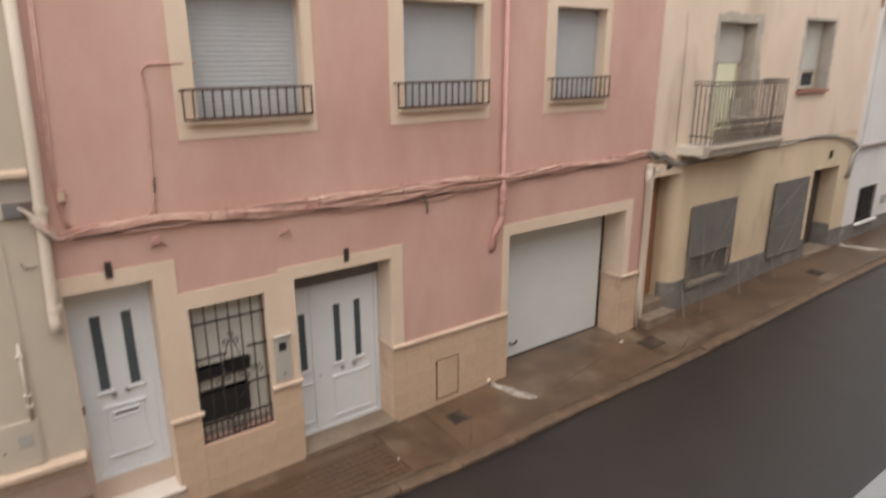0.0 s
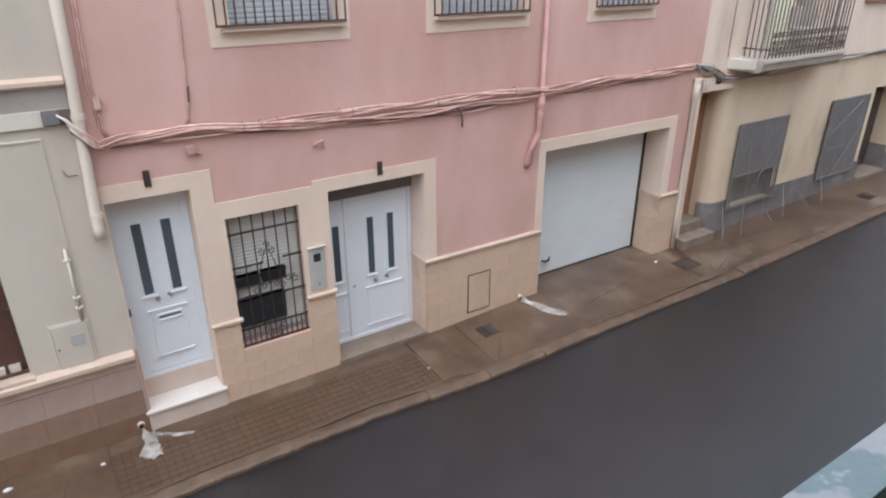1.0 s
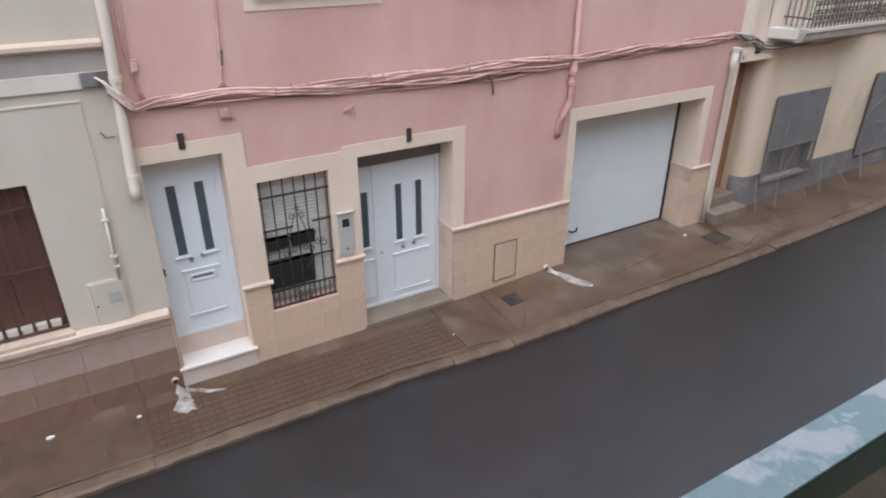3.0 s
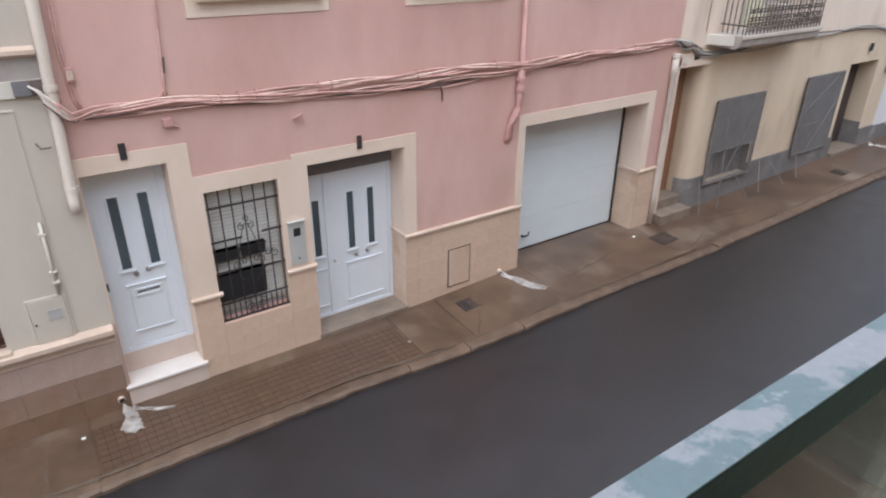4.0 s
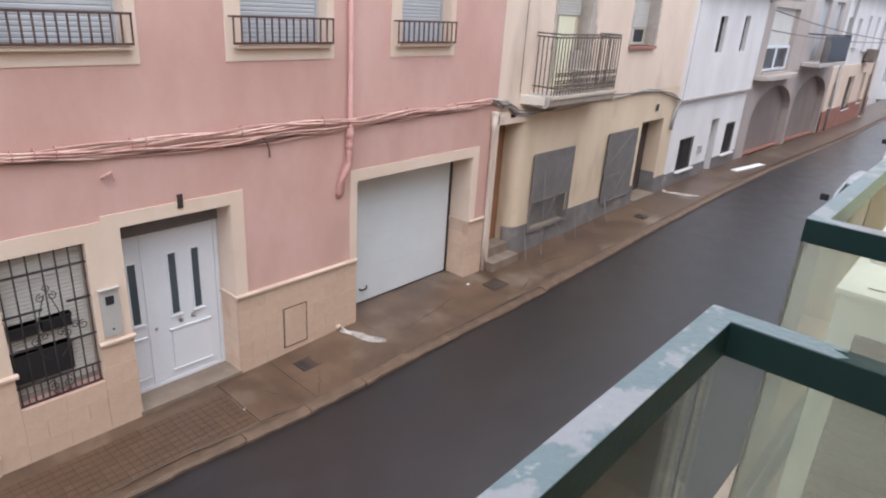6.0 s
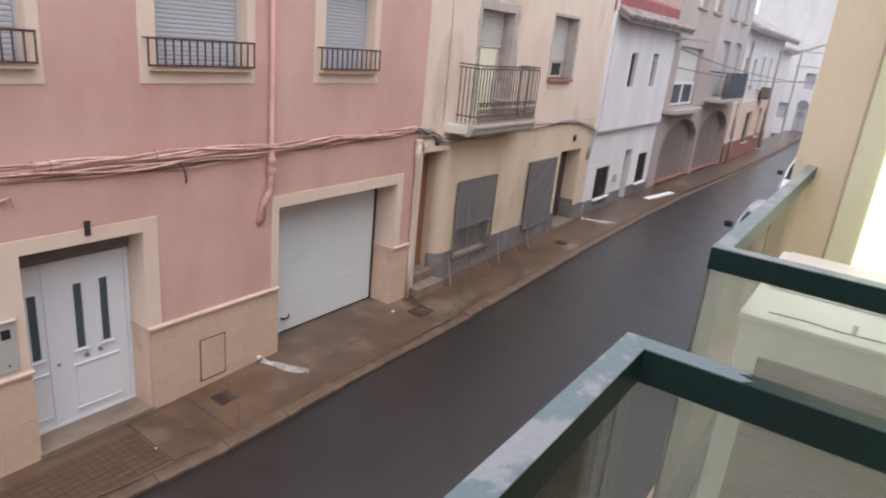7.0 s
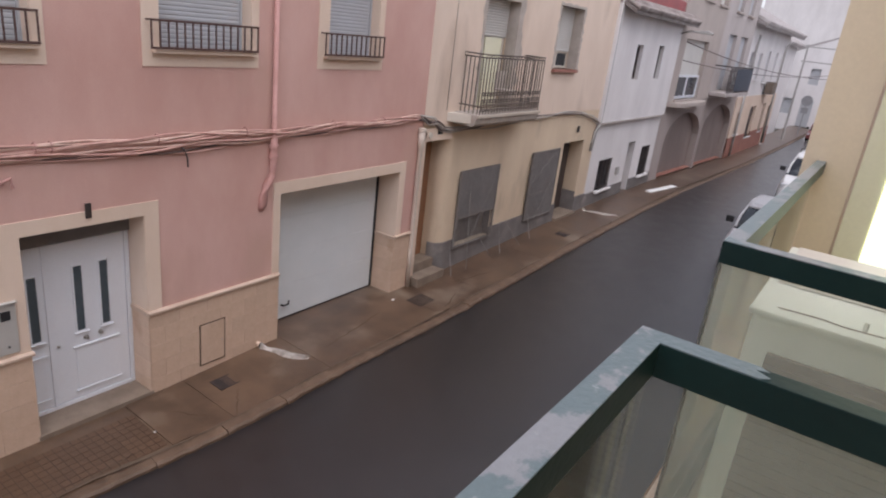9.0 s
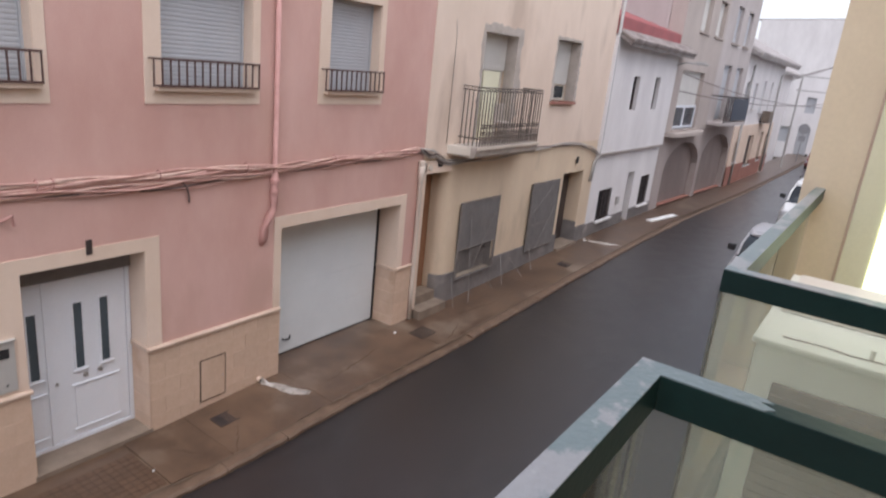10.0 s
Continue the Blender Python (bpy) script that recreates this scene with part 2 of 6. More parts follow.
def glass(name, tint, milk, milkiness):
    m = bpy.data.materials.new(name)
    m.use_nodes = True
    n, l = m.node_tree.nodes, m.node_tree.links
    n.remove(n["Principled BSDF"])
    tr = n.new("ShaderNodeBsdfTransparent")
    tr.inputs["Color"].default_value = (*tint, 1)
    df = n.new("ShaderNodeBsdfDiffuse")
    df.inputs["Color"].default_value = (*milk, 1)
    gl = n.new("ShaderNodeBsdfGlossy")
    gl.inputs["Roughness"].default_value = 0.04
    co = n.new("ShaderNodeTexCoord")
    nz = n.new("ShaderNodeTexNoise")
    nz.inputs["Scale"].default_value = 5
    l.new(co.outputs["Object"], nz.inputs["Vector"])
    mr = n.new("ShaderNodeMapRange")
    mr.inputs["To Min"].default_value, mr.inputs["To Max"].default_value = milkiness * 0.6, milkiness * 1.4
    l.new(nz.outputs["Fac"], mr.inputs["Value"])
    a, b = n.new("ShaderNodeMixShader"), n.new("ShaderNodeMixShader")
    l.new(mr.outputs["Result"], a.inputs[0])
    l.new(tr.outputs[0], a.inputs[1])
    l.new(df.outputs[0], a.inputs[2])
    fr = n.new("ShaderNodeFresnel")
    fr.inputs["IOR"].default_value = 1.35
    l.new(fr.outputs[0], b.inputs[0])
    l.new(a.outputs[0], b.inputs[1])
    l.new(gl.outputs[0], b.inputs[2])
    l.new(b.outputs[0], n["Material Output"].inputs["Surface"])
    return m


RAILGLASS = glass("smoked_green_glass", (0.88, 0.90, 0.87), (0.70, 0.71, 0.62), 0.06)
MILKGLASS = glass("milky_green_glass", (0.93, 0.96, 0.91), (0.86, 0.87, 0.78), 0.17)
_n, _l = SPILL.node_tree.nodes, SPILL.node_tree.links
_c, _z, _r = _n.new("ShaderNodeTexCoord"), _n.new("ShaderNodeTexNoise"), _n.new("ShaderNodeMapRange")
_z.inputs["Scale"].default_value = 7
_r.inputs["From Min"].default_value, _r.inputs["From Max"].default_value = 0.3, 0.7
_r.inputs["To Min"].default_value, _r.inputs["To Max"].default_value = 0.30, 0.85
_l.new(_c.outputs["Object"], _z.inputs["Vector"])
_l.new(_z.outputs["Fac"], _r.inputs["Value"])
_l.new(_r.outputs["Result"], _n["Principled BSDF"].inputs["Alpha"])
# Emission added for a bright area beside the bay; no lamp known there
GLOWPANE = bpy.data.materials.new("added_pale_green_glow")
GLOWPANE.use_nodes = True
_b = GLOWPANE.node_tree.nodes["Principled BSDF"]
_b.inputs["Base Color"].default_value = (0.8, 0.85, 0.7, 1)
_b.inputs["Emission Color"].default_value = (0.88, 1.0, 0.66, 1)
_b.inputs["Emission Strength"].default_value = 0.95
_b.inputs["Roughness"].default_value = 0.4


# ---- mesh tools ----
class Shape:
    def __init__(self):
        self.v, self.f = [], []

    def add(self, v, f):
        k = len(self.v)
        self.v += [tuple(p) for p in v]
        self.f += [tuple(k + i for i in q) for q in f]
        return self

    def box(self, x0, x1, y0, y1, z0, z1, m=None):
        v = [(x, y, z) for x in (x0, x1) for y in (y0, y1) for z in (z0, z1)]
        if m is not None:
            v = [m @ Vector(p) for p in v]
        return self.add(v, [(0, 1, 3, 2), (4, 6, 7, 5), (0, 4, 5, 1), (2, 3, 7, 6), (0, 2, 6, 4), (1, 5, 7, 3)])

    def prism(self, poly, axis, a, b):
        """A polygon of (u, v) drawn out along an axis from a to b."""
        put = {"x": lambda u, v, w: (w, u, v), "y": lambda u, v, w: (u, w, v), "z": lambda u, v, w: (u, v, w)}[axis]
        n = len(poly)
        vs = [put(u, v, a) for u, v in poly] + [put(u, v, b) for u, v in poly]
        return self.add(vs, [tuple(range(n))[::-1], tuple(range(n, 2 * n))] + [(i, (i + 1) % n, n + (i + 1) % n, n + i) for i in range(n)])

    def tube(self, pts, r, n=8):
        pts = [Vector(p) for p in pts]
        rings = []
        for i, p in enumerate(pts):
            d = (pts[min(i + 1, len(pts) - 1)] - pts[max(i - 1, 0)]).normalized()
            up = Vector((0, 0, 1)) if abs(d.z) < 0.9 else Vector((0, 1, 0))
            s = d.cross(up).normalized()
            t = s.cross(d)
            rr = r[i] if isinstance(r, (list, tuple)) else r
            rings.append([p + (s * math.cos(2 * math.pi * k / n) + t * math.sin(2 * math.pi * k / n)) * rr for k in range(n)])
        k = len(pts)
        f = [(i * n + j, i * n + (j + 1) % n, (i + 1) * n + (j + 1) % n, (i + 1) * n + j) for i in range(k - 1) for j in range(n)]
        f += [tuple(range(n))[::-1], tuple(range((k - 1) * n, k * n))]
        return self.add([q for g in rings for q in g], f)

    def disc(self, c, axis, r, h, n=24):
        c = Vector(c)
        d = {"x": Vector((1, 0, 0)), "y": Vector((0, 1, 0)), "z": Vector((0, 0, 1))}[axis]
        return self.tube([c - d * h / 2, c + d * h / 2], r, n)

    def grid(self, xs, ys, zf):
        n = len(ys)
        return self.add([(x, y, zf(x, y)) for x in xs for y in ys], [(i * n + j, (i + 1) * n + j, (i + 1) * n + j + 1, i * n + j + 1) for i in range(len(xs) - 1) for j in range(n - 1)])


def mesh_of(name, shape, material, bevel=0.0, smooth=False):
    me = bpy.data.meshes.new(name)
    me.from_pydata(shape.v, [], shape.f)
    me.materials.append(material)
    bm = bmesh.new()
    bm.from_mesh(me)
    bmesh.ops.recalc_face_normals(bm, faces=bm.faces)
    if bevel:
        edges = [e for e in bm.edges if len(e.link_faces) == 2 and e.calc_face_angle(0) > 0.6]
        bmesh.ops.bevel(bm, geom=edges, offset=bevel, segments=2, profile=0.7, affect="EDGES", clamp_overlap=True)
    bm.to_mesh(me)
    bm.free()
    if smooth:
        me.polygons.foreach_set("use_smooth", [True] * len(me.polygons))
    return me


def part(name, shape, material, parent, label="", bevel=0.0, smooth=False):
    """One mesh, drawn in world metres, under a thing or under a part."""
    ob = new(name, mesh_of(name, shape, material, bevel, smooth))
    top = parent
    while top.parent is not None:
        top = top.parent
    ob.parent = parent
    if parent is top:
        ob.matrix_parent_inverse = top.matrix_basis.inverted()
    return tagged(ob, label)


def thing(name, at, label, category, group="", kind=""):
    ob = new(name)
    ob.matrix_basis = Matrix.Translation(at)
    ob.empty_display_size = 0.1
    return tagged(ob, label, category, group, kind)


def solid(name, shape, material, label, category, kind="", bevel=0.0, smooth=False, group=""):
    return tagged(new(name, mesh_of(name, shape, material, bevel, smooth)), label, category, group, kind)


def panel(x0, x1, z0, z1, holes, y0, y1):
    """An upright slab from y0 to y1 with rectangular holes (x0, x1, z0, z1) right through it."""
    xs = sorted({x0, x1, *[min(max(h[i], x0), x1) for h in holes for i in (0, 1)]})
    zs = sorted({z0, z1, *[min(max(h[i], z0), z1) for h in holes for i in (2, 3)]})

    def full(i, k):
        if not (0 <= i < len(xs) - 1 and 0 <= k < len(zs) - 1):
            return False
        x, z = (xs[i] + xs[i + 1]) / 2, (zs[k] + zs[k + 1]) / 2
        return not any(h[0] < x < h[1] and h[2] < z < h[3] for h in holes)

    s, index = Shape(), {}

    def at(x, y, z):
        key = (x, y, z)
        if key not in index:
            index[key] = len(s.v)
            s.v.append(key)
        return index[key]

    for i in range(len(xs) - 1):
        for k in range(len(zs) - 1):
            if not full(i, k):
                continue
            a, b, c, d = xs[i], xs[i + 1], zs[k], zs[k + 1]
            for y in (y0, y1):
                s.f.append((at(a, y, c), at(b, y, c), at(b, y, d), at(a, y, d)))
            for (p, q, other) in (((a, c), (a, d), (i - 1, k)), ((b, c), (b, d), (i + 1, k)), ((a, c), (b, c), (i, k - 1)), ((a, d), (b, d), (i, k + 1))):
                if not full(*other):
                    s.f.append((at(p[0], y0, p[1]), at(q[0], y0, q[1]), at(q[0], y1, q[1]), at(p[0], y1, p[1])))
    return s


GX = [-60, -3, 2, 3.6, 7.4, 13.5, 18, 23, 35, 50, 130]
GZ = [-0.50, -0.33, -0.32, -0.25, -0.25, -0.07, 0.0, 0.0, -0.30, -0.42, -0.5]


def KY(x):
    """The road's edge, which swings out a little past the door."""
    return float(np.interp(x, [-60, 0.3, 2.6, 130], [-1.22, -1.22, -1.40, -1.40]))


def G(x):
    """The height of the pavement along the house fronts."""
    return float(np.interp(x, GX, GZ))


def paved(x, y):
    return G(x) + (0.05 * y if y < 0 else 0.0)


# ---- ground, road, pavements ----
xs = [x * 0.5 for x in range(-80, 0)] + [x * 0.5 for x in range(0, 250)]
solid("ground", Shape().grid([-600, 600], [-600, 600], lambda x, y: -1.1), FARGROUND, "dull earth reaching to the horizon", "ground", "structure")
solid("road", Shape().grid(xs, [-6.05, -5, -3.6, -2.2, -1.2], lambda x, y: G(x) - 0.135 + 0.05 * (1 - ((y + 3.6) / 2.45) ** 2)), ASPHALT,
      "dark wet asphalt street shining with rain", "road", "structure", smooth=True)
pavement = solid("pavement", Shape().grid(xs, [-1.15, -0.9, -0.4, 0.0, 0.75], lambda x, y: paved(x, y) - 0.009), PAVE, "narrow brown wet concrete pavement along the houses", "pavement", "structure")
near_pavement = solid("pavement_near", Shape().grid(xs, [-8.2, -6.05], lambda x, y: G(x) - 0.02).add(
    [(x, -6.05, z) for x in (xs[0], xs[-1]) for z in (-0.9, -0.05)], [(0, 1, 3, 2)]), LEDGE, "peach-coloured paved strip beside the road", "pavement", "structure")

# ---- the pink house ----
DOOR_A, WIN_G, DOOR_9, GARAGE = (-2.08, -1.21, -0.9, 2.57), (-0.89, 0.01, 0.37, 2.145), (0.40, 1.82, -0.9, 2.24), (4.0, 6.87, -0.9, 2.2)
UPPER = [(-0.54, 0.72, 4.24, 5.58), (2.10, 3.42, 4.24, 5.58), (4.85, 5.98, 4.24, 5.60)]
X0, X1 = -2.10, 7.46
wall_pink = solid("wall_pink_house", panel(X0, X1, -0.9, 8.2, [DOOR_A, WIN_G, DOOR_9, GARAGE, *UPPER], 0.0, 0.75), PINK, "salmon-pink rendered house front with faint damp stains", "wall", "structure")
solid("wall_behind_pink_house", Shape().box(X0, X1, 0.76, 0.9, -0.9, 8.2), CREAM, "plain inner wall behind the openings", "wall", "structure")
cut = [DOOR_A, WIN_G, DOOR_9, (-0.97, 0.20, 2.35, 3), (0.20, 2.01, 2.41, 3)]
part("door_surround", panel(-2.10, 2.01, 0.80, 2.755, cut, -0.012, 0.004), CREAM, wall_pink, "flat cream painted surround")
part("garage_surround", panel(3.86, 7.03, 0.93, 2.385, [GARAGE], -0.012, 0.004), CREAM, wall_pink, "flat cream painted surround")
for o in UPPER:
    part("window_surround", panel(o[0] - 0.22, o[1] + 0.12, o[2] - 0.20, o[3] + 0.20, [o], -0.012, 0.004), CREAM, wall_pink, "flat cream painted surround")
# cream reveals in the deep openings
for o, y in ((DOOR_A, 0.26), (DOOR_9, 0.37), (GARAGE, 0.48), (WIN_G, 0.16), *[(u, 0.2) for u in UPPER]):
    r = Shape()
    t = 0.006
    low = max(o[2], -0.32)
    r.box(o[0], o[0] + t, 0.0, y, low, o[3]).box(o[1] - t, o[1], 0.0, y, low, o[3]).box(o[0] + t, o[1] - t, 0.0, y, o[3] - t, o[3])
    part("reveal", r, CREAM, wall_pink)
# ledges over the stone dado
for a, b, z, in ((-1.24, -0.85, 0.79), (0.0, 0.42, 0.83), (1.80, 3.99, 0.875), (6.86, 7.40, 0.90)):
    part("dado_ledge", Shape().prism([(-0.055, z), (-0.055, z + 0.03), (-0.03, z + 0.045), (0.0, z + 0.045), (0.0, z - 0.02), (-0.03, z - 0.015)], "x", a, b), LEDGE, wall_pink, "cream stone moulding", 0.004)
for x, y1 in ((1.82, 0.36), (6.87, 0.48)):
    part("dado_ledge", Shape().box(x - 0.035, x, -0.03, y1, 0.865, 0.925), LEDGE, wall_pink, "cream stone moulding", 0.006)

# ---- the left house ----
LW = (-4.75, -3.12, 0.84, 2.56)
wall_left = solid("wall_cream_house", panel(-12.0, X0, -0.9, 8.0, [LW], -0.02, 0.6), LEFTWALL, "pale cream rendered house front", "wall", "structure")
solid("wall_behind_cream_house", Shape().box(-12.0, X0, 0.61, 0.75, -0.9, 8.0), LEFTWALL, "plain inner wall behind the window", "wall", "structure")
part("string_course", Shape().box(-12, -2.17, -0.05, -0.018, 3.43, 3.585), LEFTWHITE, wall_left, "off-white flat band", 0.006)
part("string_course", Shape().box(-12, -2.17, -0.032, -0.018, 3.585, 3.80), GREYBAND, wall_left, "grey flat band")
part("string_course", Shape().prism([(-0.10, 3.82), (-0.10, 3.86), (-0.018, 3.89), (-0.018, 3.79), (-0.05, 3.79)], "x", -12, -2.17), LEDGE, wall_left, "pinkish cap moulding", 0.004)
part("panel_bead", Shape().box(-12, -2.47, -0.032, -0.018, 3.305, 3.325), LEFTWHITE, wall_left, "thin raised bead", 0.003)
part("panel_bead", Shape().box(-2.49, -2.47, -0.028, -0.018, 0.95, 3.325), LEFTWALL, wall_left, "thin raised bead", 0.003)
part("dado_ledge", Shape().prism([(-0.12, 0.74), (-0.12, 0.79), (-0.018, 0.82), (-0.018, 0.60), (-0.045, 0.61), (-0.05, 0.66), (-0.09, 0.69)], "x", -12, -2.12), LEDGE, wall_left, "stone moulding stained by rain", 0.006)

# ---- the yellow house ----
YD1, YS1, YS2, YD2 = (7.56, 8.36, -0.9, 2.72), (8.95, 10.45, 0.25, 1.95), (12.2, 13.65, 0.3, 2.05), (14.05, 15.42, -0.9, 2.17)
YB, YW = (9.20, 10.55, 3.28, 5.50), (12.55, 13.90, 4.14, 5.62)
YX0, YX1 = 7.46, 16.15
wall_yellow = solid("wall_yellow_house", panel(YX0, YX1, -0.9, 8.4, [(YD1[0], 8.62, YD1[2], YD1[3]), YS1, YS2, YD2, YB, YW], 0.0, 0.6), YELLOW, "pale yellow house front with patched damp render", "wall", "structure")
solid("wall_behind_yellow_house", Shape().box(YX0, YX1, 0.62, 0.75, -0.9, 8.4), BARECEMENT, "plain inner wall behind the openings", "wall", "structure")
part("upper_render", panel(YX0, YX1, 3.02, 8.4, [YB, YW], -0.01, 0.004), YELLOWUP, wall_yellow, "paler cream upper render with stains")
part("dado", panel(8.60, YX1, -0.9, 0.44, [YD2, YS1], -0.03, 0.004), GREYDADO, wall_yellow, "rough grey cement dado")
quarter = [(8.61 - math.cos(k * math.pi / 16), 0.25 - math.sin(k * math.pi / 16)) for k in range(9)]


def jamb_arc(r):
    return [(8.61 + (x - 8.61) * r, 0.25 + (y - 0.25) * r) for x, y in quarter]


part("rounded_jamb", Shape().prism([(8.36, 0.6), *jamb_arc(0.25), (8.62, 0.0), (8.62, 0.6)], "z", -0.9, 2.72), YELLOW, wall_yellow, "rounded render beside the door", 0, False)
part("jamb_dado", Shape().prism([*jamb_arc(0.279), *jamb_arc(0.252)[::-1]], "z", -0.9, 0.44), GREYDADO, wall_yellow, "grey cement dado bending into the doorway")


def ragged_surround(o, left, top, right, seed):
    """Bare cement troweled round an opening, its outer edge uneven and broken."""
    rs = random.Random(seed)
    x0, x1, z0, z1 = o
    run = [((x0, z0 + (z1 - z0) * k / 16), (-left, 0)) for k in range(16)]
    run += [((x0, z1), (-left, top))] + [((x0 + (x1 - x0) * k / 12, z1), (0, top)) for k in range(1, 12)] + [((x1, z1), (right, top))]
    run += [((x1, z1 - (z1 - z0) * k / 16), (right, 0)) for k in range(1, 17)]
    s, v = Shape(), []
    for (x, z), (dx, dz) in run:
        g = rs.choice((0.45, 0.8, 1.0, 1.15, 1.5))
        ox, oz = x + dx * g, z + dz * (0.8 + 0.5 * rs.random())
        v += [(x, -0.016, z), (ox, -0.016, oz), (ox, 0.0, oz)]
    s.add(v, [(3 * i + j, 3 * i + 3 + j, 3 * i + 4 + j, 3 * i + 1 + j) for i in range(len(run) - 1) for j in (0, 1)])
    part("patched_surround", s, BARECEMENT, wall_yellow, "bare cement patching with broken edges")
    t = 0.008
    part("reveal", Shape().box(x0, x0 + t, -0.01, 0.26, z0, z1).box(x1 - t, x1, -0.01, 0.26, z0, z1).box(x0 + t, x1 - t, -0.01, 0.26, z1 - t, z1), BARECEMENT, wall_yellow, "bare grey cement reveal")


ragged_surround(YB, 0.10, 0.16, 0.20, 4)
ragged_surround(YW, 0.07, 0.06, 0.08, 9)

# ---- the white house ----
WX0, WX1 = 16.15, 22.4
WLOW = [(16.95, 18.1, 0.40, 1.38), (19.42, 20.1, -0.9, 1.76), (20.92, 21.88, 0.42, 1.50)]
WUP = [(18.05, 18.63, 3.90, 4.95), (20.20, 20.72, 3.92, 5.0)]
wall_white = solid("wall_white_house", panel(WX0, WX1, -0.9, 2.6, WLOW, 0.0, 0.5), WHITEWALL, "whitewashed ground-floor front", "wall", "structure")
part("upper_wall", panel(WX0, WX1, 2.58, 6.0, WUP, -0.10, 0.5), WHITEWALL, wall_white, "whitewashed upper front overhanging a little")
part("dado", panel(WX0, WX1, -0.9, 0.40, WLOW[1:2], -0.025, 0.004), GREYDADO, wall_white, "grey painted dado")
solid("wall_behind_white_house", Shape().box(WX0, WX1, 0.52, 0.65, -0.9, 6.0), GREYDADO, "plain inner wall behind the openings", "wall", "structure")

# ---- far houses ----
def arch_poly(x0, x1, z0, zs, n=12):
    c, r = (x0 + x1) / 2, (x1 - x0) / 2
    return [(x0, z0), *[(c - r * math.cos(math.pi * k / n), zs + 1.1 * math.sin(math.pi * k / n)) for k in range(n + 1)], (x1, z0)]


def arched_wall(x0, x1, z0, z1, arches, y0, y1):
    """A wall with arched openings: piers, and the web over each arch in upright strips."""
    s = Shape()
    edges = [x0]
    for a in arches:
        edges += [a[0], a[1]]
    edges.append(x1)
    for i in range(0, len(edges), 2):
        s.box(edges[i], edges[i + 1], y0, y1, z0, z1)
    for a in arches:
        p = arch_poly(*a)[1:-1]
        s.prism([(a[0], z1), *p, (a[1], z1)][::-1], "y", y0, y1)
    return s


AX0, AX1 = 22.4, 35.2
wall_arch = solid("wall_arched_house", arched_wall(AX0, AX1, -0.9, 3.05, [(23.5, 28.75, -0.9, 1.42), (29.2, 34.9, -0.9, 1.56)], 0.0, 0.3), BROWNGREY, "brownish grey ground floor with two wide arches", "wall", "structure")
# Set close behind the arches; the depth's shade is put into the colour
solid("wall_arcade_back", Shape().box(AX0, AX1, 0.302, 0.5, -0.9, 3.04), ARCADEBACK, "shallow back wall of the arcade, coloured dark for its dim depth", "wall", "structure")
solid("floor_arcade", Shape().grid([AX0, 27, 31, AX1], [0.02, 0.3], lambda x, y: G(x) + 0.05), REDDADO, "red tiled arcade floor", "floor", "structure")
AW = [(23.35, 26.7, 3.13, 5.38), (30.0, 31.6, 3.4, 5.9), (32.6, 34.2, 3.4, 5.9), (24.6, 25.9, 6.9, 8.3), (27.0, 28.3, 6.9, 8.3), (30.4, 31.6, 6.9, 8.5), (32.8, 34.0, 6.9, 8.5)]
part("upper_wall", panel(AX0, 28.6, 3.05, 10.4, AW, -0.06, 0.5), BEIGEWALL, wall_arch, "beige upper storeys")
part("upper_wall", panel(28.6, AX1, 3.05, 10.4, AW, -0.03, 0.5), MAUVEWALL, wall_arch, "greyish upper storeys")
solid("wall_behind_arched_house", Shape().box(AX0, AX1, 0.52, 0.65, 3.1, 10.4).box(AX0 + 0.02, AX0 + 0.4, 0.66, 9.0, 3.12, 10.4), MAUVEWALL, "plain inner wall behind the windows", "wall", "structure")
part("cornice", Shape().box(AX0, AX1, -0.3, 0.5, 10.4, 10.6), BEIGEWALL, wall_arch, "", 0.02)

RX0, RX1 = 35.2, 47.6
RW = [(36.2, 37.2, 0.9, 2.1), (39.6, 41.4, 0.5, 2.3), (43.6, 44.6, 0.6, 2.4), (45.6, 46.6, -0.9, 2.2)]
RU = [(36.0, 36.8, 3.9, 5.3), (38.4, 39.3, 3.9, 5.3), (41.0, 41.9, 3.7, 5.5), (43.6, 44.4, 3.7, 5.5)]
wall_red = solid("wall_red_dado_house", panel(RX0, RX1, -0.9, 2.95, RW, -0.05, 0.5), CREAM, "cream ground floor with a red-brown dado", "wall", "structure")
part("dado", panel(RX0, RX1, -0.9, 0.75, RW, -0.08, 0.004), REDDADO, wall_red, "red-brown painted dado")
part("upper_wall", panel(RX0, RX1, 2.95, 6.72, RU, 0.0, 0.5), WHITEWALL, wall_red, "white upper storey")
solid("wall_behind_red_dado_house", Shape().box(RX0, RX1, 0.52, 0.65, -0.9, 6.72), MAUVEWALL, "plain inner wall behind the windows", "wall", "structure")
EW = [(52, 53, 0.6, 2.2), (56, 57.2, -0.9, 2.0), (52, 53, 3.6, 5.0), (56, 57, 3.6, 5.0)]
wall_end = solid("wall_far_house", panel(47.6, 62, -0.9, 6.4, EW, 1.4, 1.9), WHITEWALL, "white house set back from the street", "wall", "structure")
solid("wall_behind_far_house", Shape().box(47.6, 62, 1.95, 2.1, -0.9, 6.4), MAUVEWALL, "plain inner wall behind the windows", "wall", "structure")


